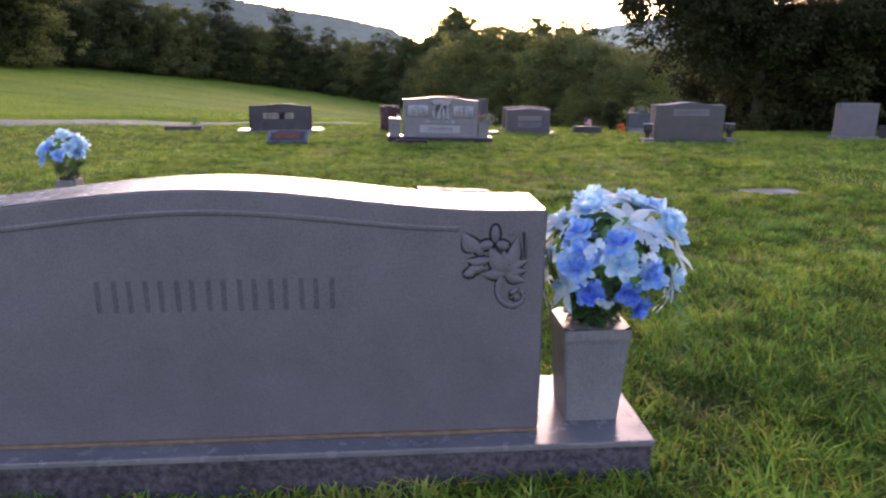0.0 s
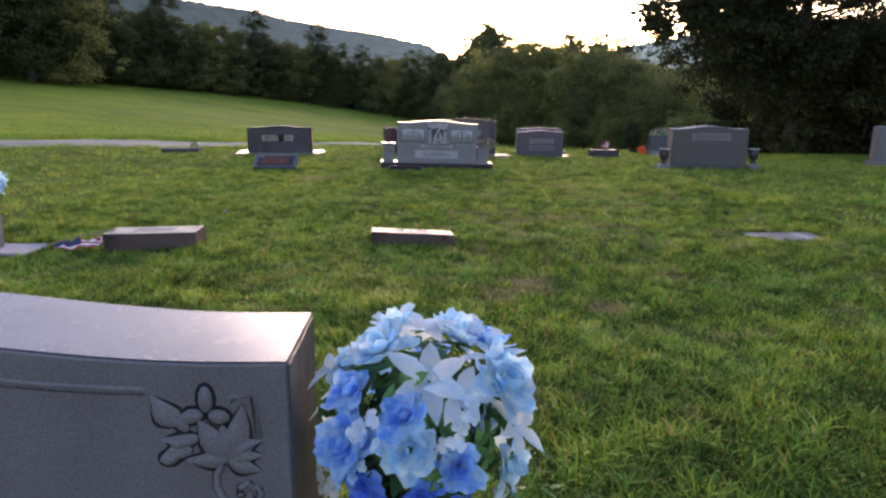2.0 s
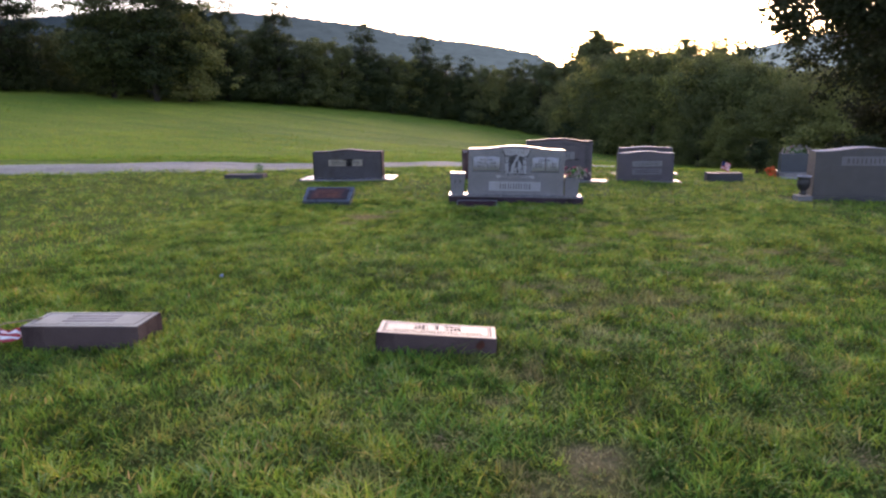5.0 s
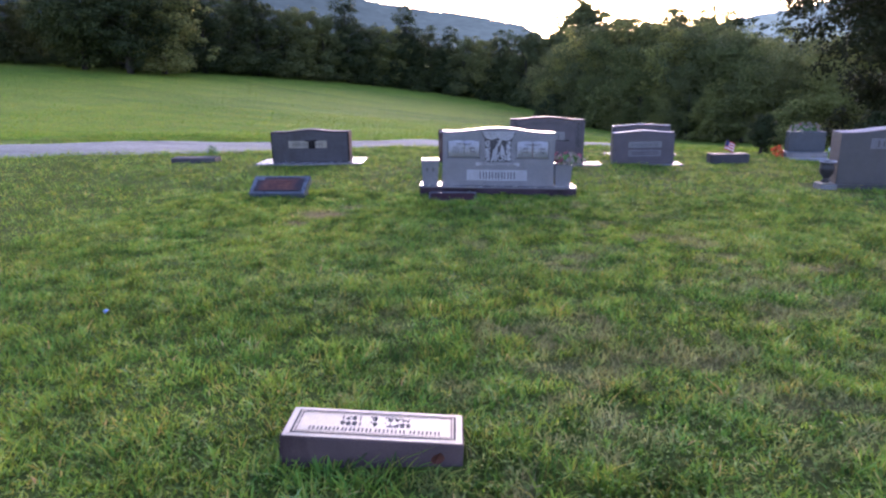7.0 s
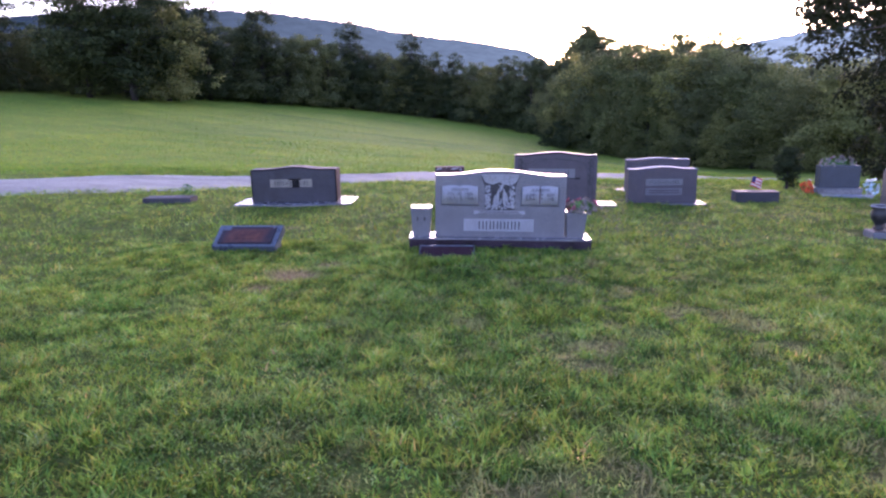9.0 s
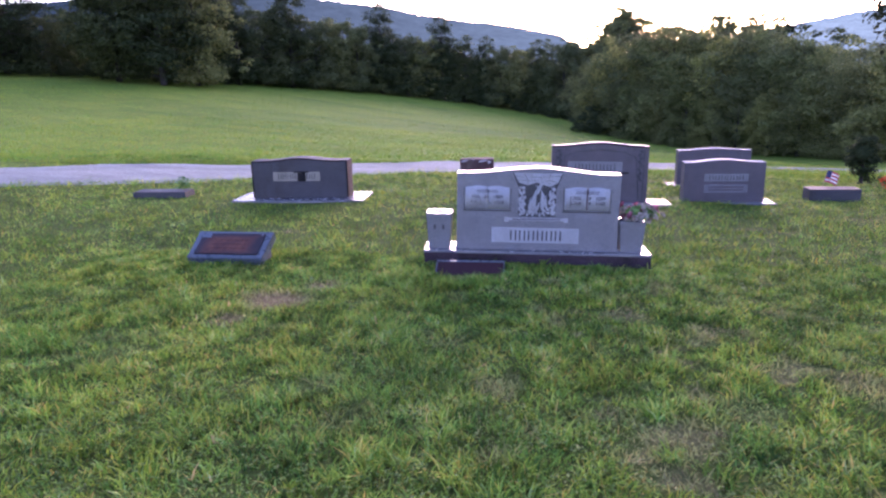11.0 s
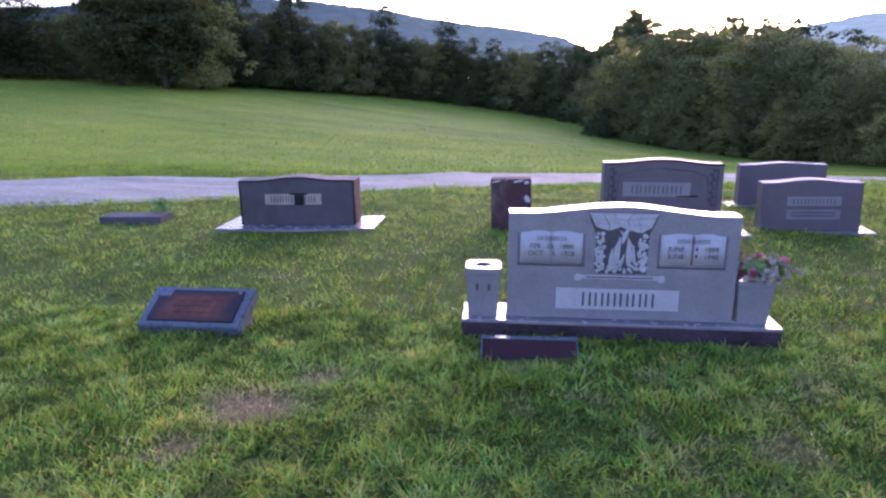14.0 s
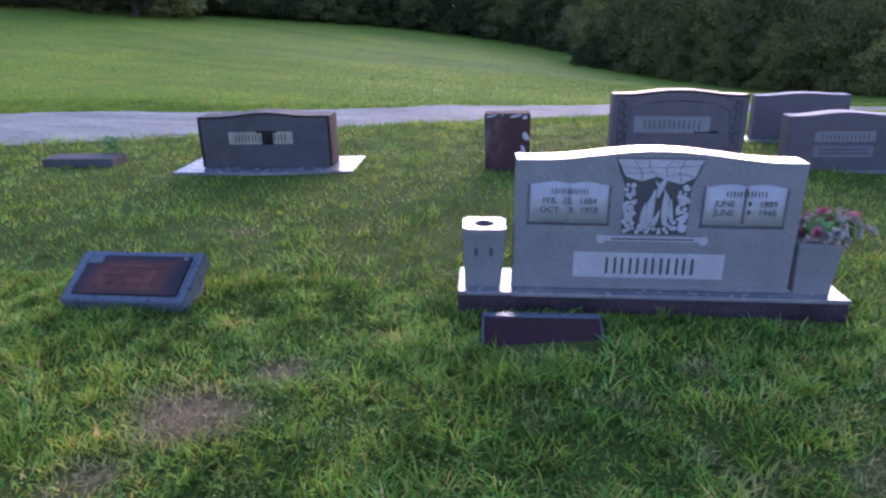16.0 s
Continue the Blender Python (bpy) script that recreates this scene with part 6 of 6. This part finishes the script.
def beside_stones(x, y):
    """1 close to a stone, where the mower does not reach."""
    f = np.zeros(len(x))
    for x0, x1, y0, y1 in CLEAR:
        dx = np.maximum(np.maximum(x0 - x, x - x1), 0)
        dy = np.maximum(np.maximum(y0 - y, y - y1), 0)
        f = np.maximum(f, np.exp(-(dx * dx + dy * dy) / 0.004))
    return f


def grass(name, label, x0, x1, y0, y1, density, tall, wide, seed, bend=True, off_road=True, holes=(), only=0.0, fade=1.0, mixed=1.8, verge=False):
    """Single blades, joined: bent ones near the walk, plain ones further off."""
    rng = np.random.default_rng(seed)
    n = int((x1 - x0) * (y1 - y0) * density)
    x, y = rng.uniform(x0, x1, n), y0 + (y1 - y0) * rng.random(n) ** fade
    # gather the blades in tufts
    tx, ty = rng.normal(0, 0.012, n), rng.normal(0, 0.012, n)
    cell = 0.05
    pull = rng.random(n) < 0.6
    x = np.where(pull, (np.floor(x / cell) + lattice(np.floor(x / cell) * 7.3, np.floor(y / cell) * 3.1, 1.0, 9)) * cell + tx, x)
    y = np.where(pull, (np.floor(y / cell) + lattice(np.floor(x / cell) * 5.7, np.floor(y / cell) * 9.1, 1.0, 10)) * cell + ty, y)
    dry = dryness(x, y)
    keep = clear_of_stones(x, y) & (rng.random(n) > (dry - 0.35) * 0.75) & (rng.random(n) < 0.45 + 1.1 * lattice(x, y, 0.06, 43))
    if only:
        keep &= lattice(x, y, 0.32, 31) * 0.5 + lattice(x, y, 0.1, 32) * 0.5 > only
    if off_road:
        keep &= off_lane(x, y) > 0.25 * lattice(x, y, 0.5, 12) - 0.3
    if verge:
        keep &= np.abs(off_lane(x, y)) < 0.3 * lattice(x, y, 0.9, 51) + 0.06
    for a0, a1, b0, b1 in holes:
        keep &= ~((x > a0) & (x < a1) & (y > b0) & (y < b1))
    x, y, dry = x[keep], y[keep], dry[keep]
    n = len(x)
    z = height(x, y) - 0.004
    rank = np.exp(-((x - 1.7) / 1.0) ** 2 - ((y - 2.2) / 1.1) ** 2)
    lush = 0.35 + 1.25 * lattice(x, y, 0.13, 6) * (0.7 + 0.5 * lattice(x, y, 0.6, 7)) + 0.75 * rank
    h = tall * lush * rng.uniform(0.55, 1.25, n) * (1 - 0.45 * dry) * (1 + 0.15 * beside_stones(x, y))
    a = rng.uniform(0, 2 * np.pi, n)
    lean = rng.uniform(0.3, 2.0, n) * h
    ca, sa = np.cos(a), np.sin(a)
    w = wide * rng.uniform(0.6, 1.3, n)
    base = np.stack([x, y, z], 1)
    side = np.stack([-sa * w, ca * w, np.zeros(n)], 1)
    tip = base + np.stack([ca * lean, sa * lean, h], 1)
    if bend:
        mid = base + np.stack([ca * lean * 0.35, sa * lean * 0.35, h * 0.62], 1)
        v = np.stack([base - side, base + side, mid - side * 0.8, mid + side * 0.8, tip], 1).reshape(-1, 3)
        k = np.arange(n)[:, None] * 5
        f = np.concatenate([k + [0, 1, 3], k + [0, 3, 2], k + [2, 3, 4]], 0)
        per = 5
    else:
        v = np.stack([base - side, base + side, tip], 1).reshape(-1, 3)
        f = np.arange(n)[:, None] * 3 + [0, 1, 2]
        per = 3
    me = from_arrays(name, v, f, BLADE)
    paint(me, np.repeat(dry, per))
    cool = np.clip(0.5 + 1.5 * (0.4 * lattice(x, y, 0.55, 7) + 0.6 * lattice(x, y, 0.16, 46) - 0.5) + 0.45 * rank, 0, 1)
    paint(me, np.repeat(cool, per), "cool")
    paint(me, np.repeat(unmown(x, y), per), "meadow")
    tone = 0.14 * lattice(x, y, 0.4, 44) + 0.28 * lattice(x, y, 0.12, 41) + 0.26 * lattice(x, y, 0.05, 42) + 0.28 * rng.random(n) - 0.12 * rank
    paint(me, np.repeat(np.clip(0.5 + (tone - 0.5) * mixed, 0, 1), per), "tone")
    tagged(new(name, me), label, "grass", kind="stuff")


grass("grass", "short mown grass blades with straw among them", -3.2, 4.6, 1.0, 12.4, 5400, 0.042, 0.0042, 1)
grass("grass_tufts", "taller light tufts standing out of the mown turf", -4.5, 6.0, 1.0, 14.0, 650, 0.055, 0.0042, 4, True, True, (), 0.55)
grass("grass", "mown grass blades round the back rows of stones", -10, 11, -5.0, 22.5, 1050, 0.05, 0.005, 2, False, True, [(-3.2, 4.6, 1.0, 12.4)])
grass("meadow_grass", "longer grass along the meadow beyond the lane", -26, 16, 20.3, 52, 85, 0.07, 0.011, 3, False, True, (), 0.0, 1.7, 0.45)
grass("meadow_grass", "rough meadow grass reaching to the wood", -75, 12, 34, 108, 7, 0.08, 0.03, 6, False, True, (), 0.0, 1.0, 0.2)

grass("verge_grass", "longer unmown grass along the lane's edges", -22, 11, 14, 36, 360, 0.09, 0.007, 9, False, True, (), 0.0, 1.0, 1.0, True)


def clover(label, x0, x1, y0, y1, n, share, big, seed):
    """Patches of broad low leaves in the turf."""
    rng = np.random.default_rng(seed)
    x, y = rng.uniform(x0, x1, n), rng.uniform(y0, y1, n)
    keep = (lattice(x, y, 0.7, 21) * 0.5 + lattice(x, y, 0.2, 22) * 0.5 > share) & clear_of_stones(x, y) & (dryness(x, y) < 0.5)
    x, y = x[keep], y[keep]
    n = len(x)
    p = np.stack([x, y, height(x, y) + rng.uniform(0.01, 0.045, n)], 1)
    a = rng.uniform(0, 2 * np.pi, n)
    s = big * rng.uniform(0.45, 1.05, n)[:, None]
    d = np.stack([np.cos(a), np.sin(a), rng.uniform(-0.3, 0.5, n)], 1)
    b = np.stack([-np.sin(a), np.cos(a), rng.uniform(-0.4, 0.4, n)], 1)
    v = np.stack([p - d * s, p + b * s * 0.8, p + d * s, p - b * s * 0.8], 1).reshape(-1, 3)
    tagged(new("clover", from_arrays("clover", v, np.arange(n * 4).reshape(-1, 4), CLOVER)), label, "clover", kind="stuff")


clover("low clover leaves scattered through the turf", -3.4, 4.6, 1.0, 12.6, 170000, 0.45, 0.0085, 5)
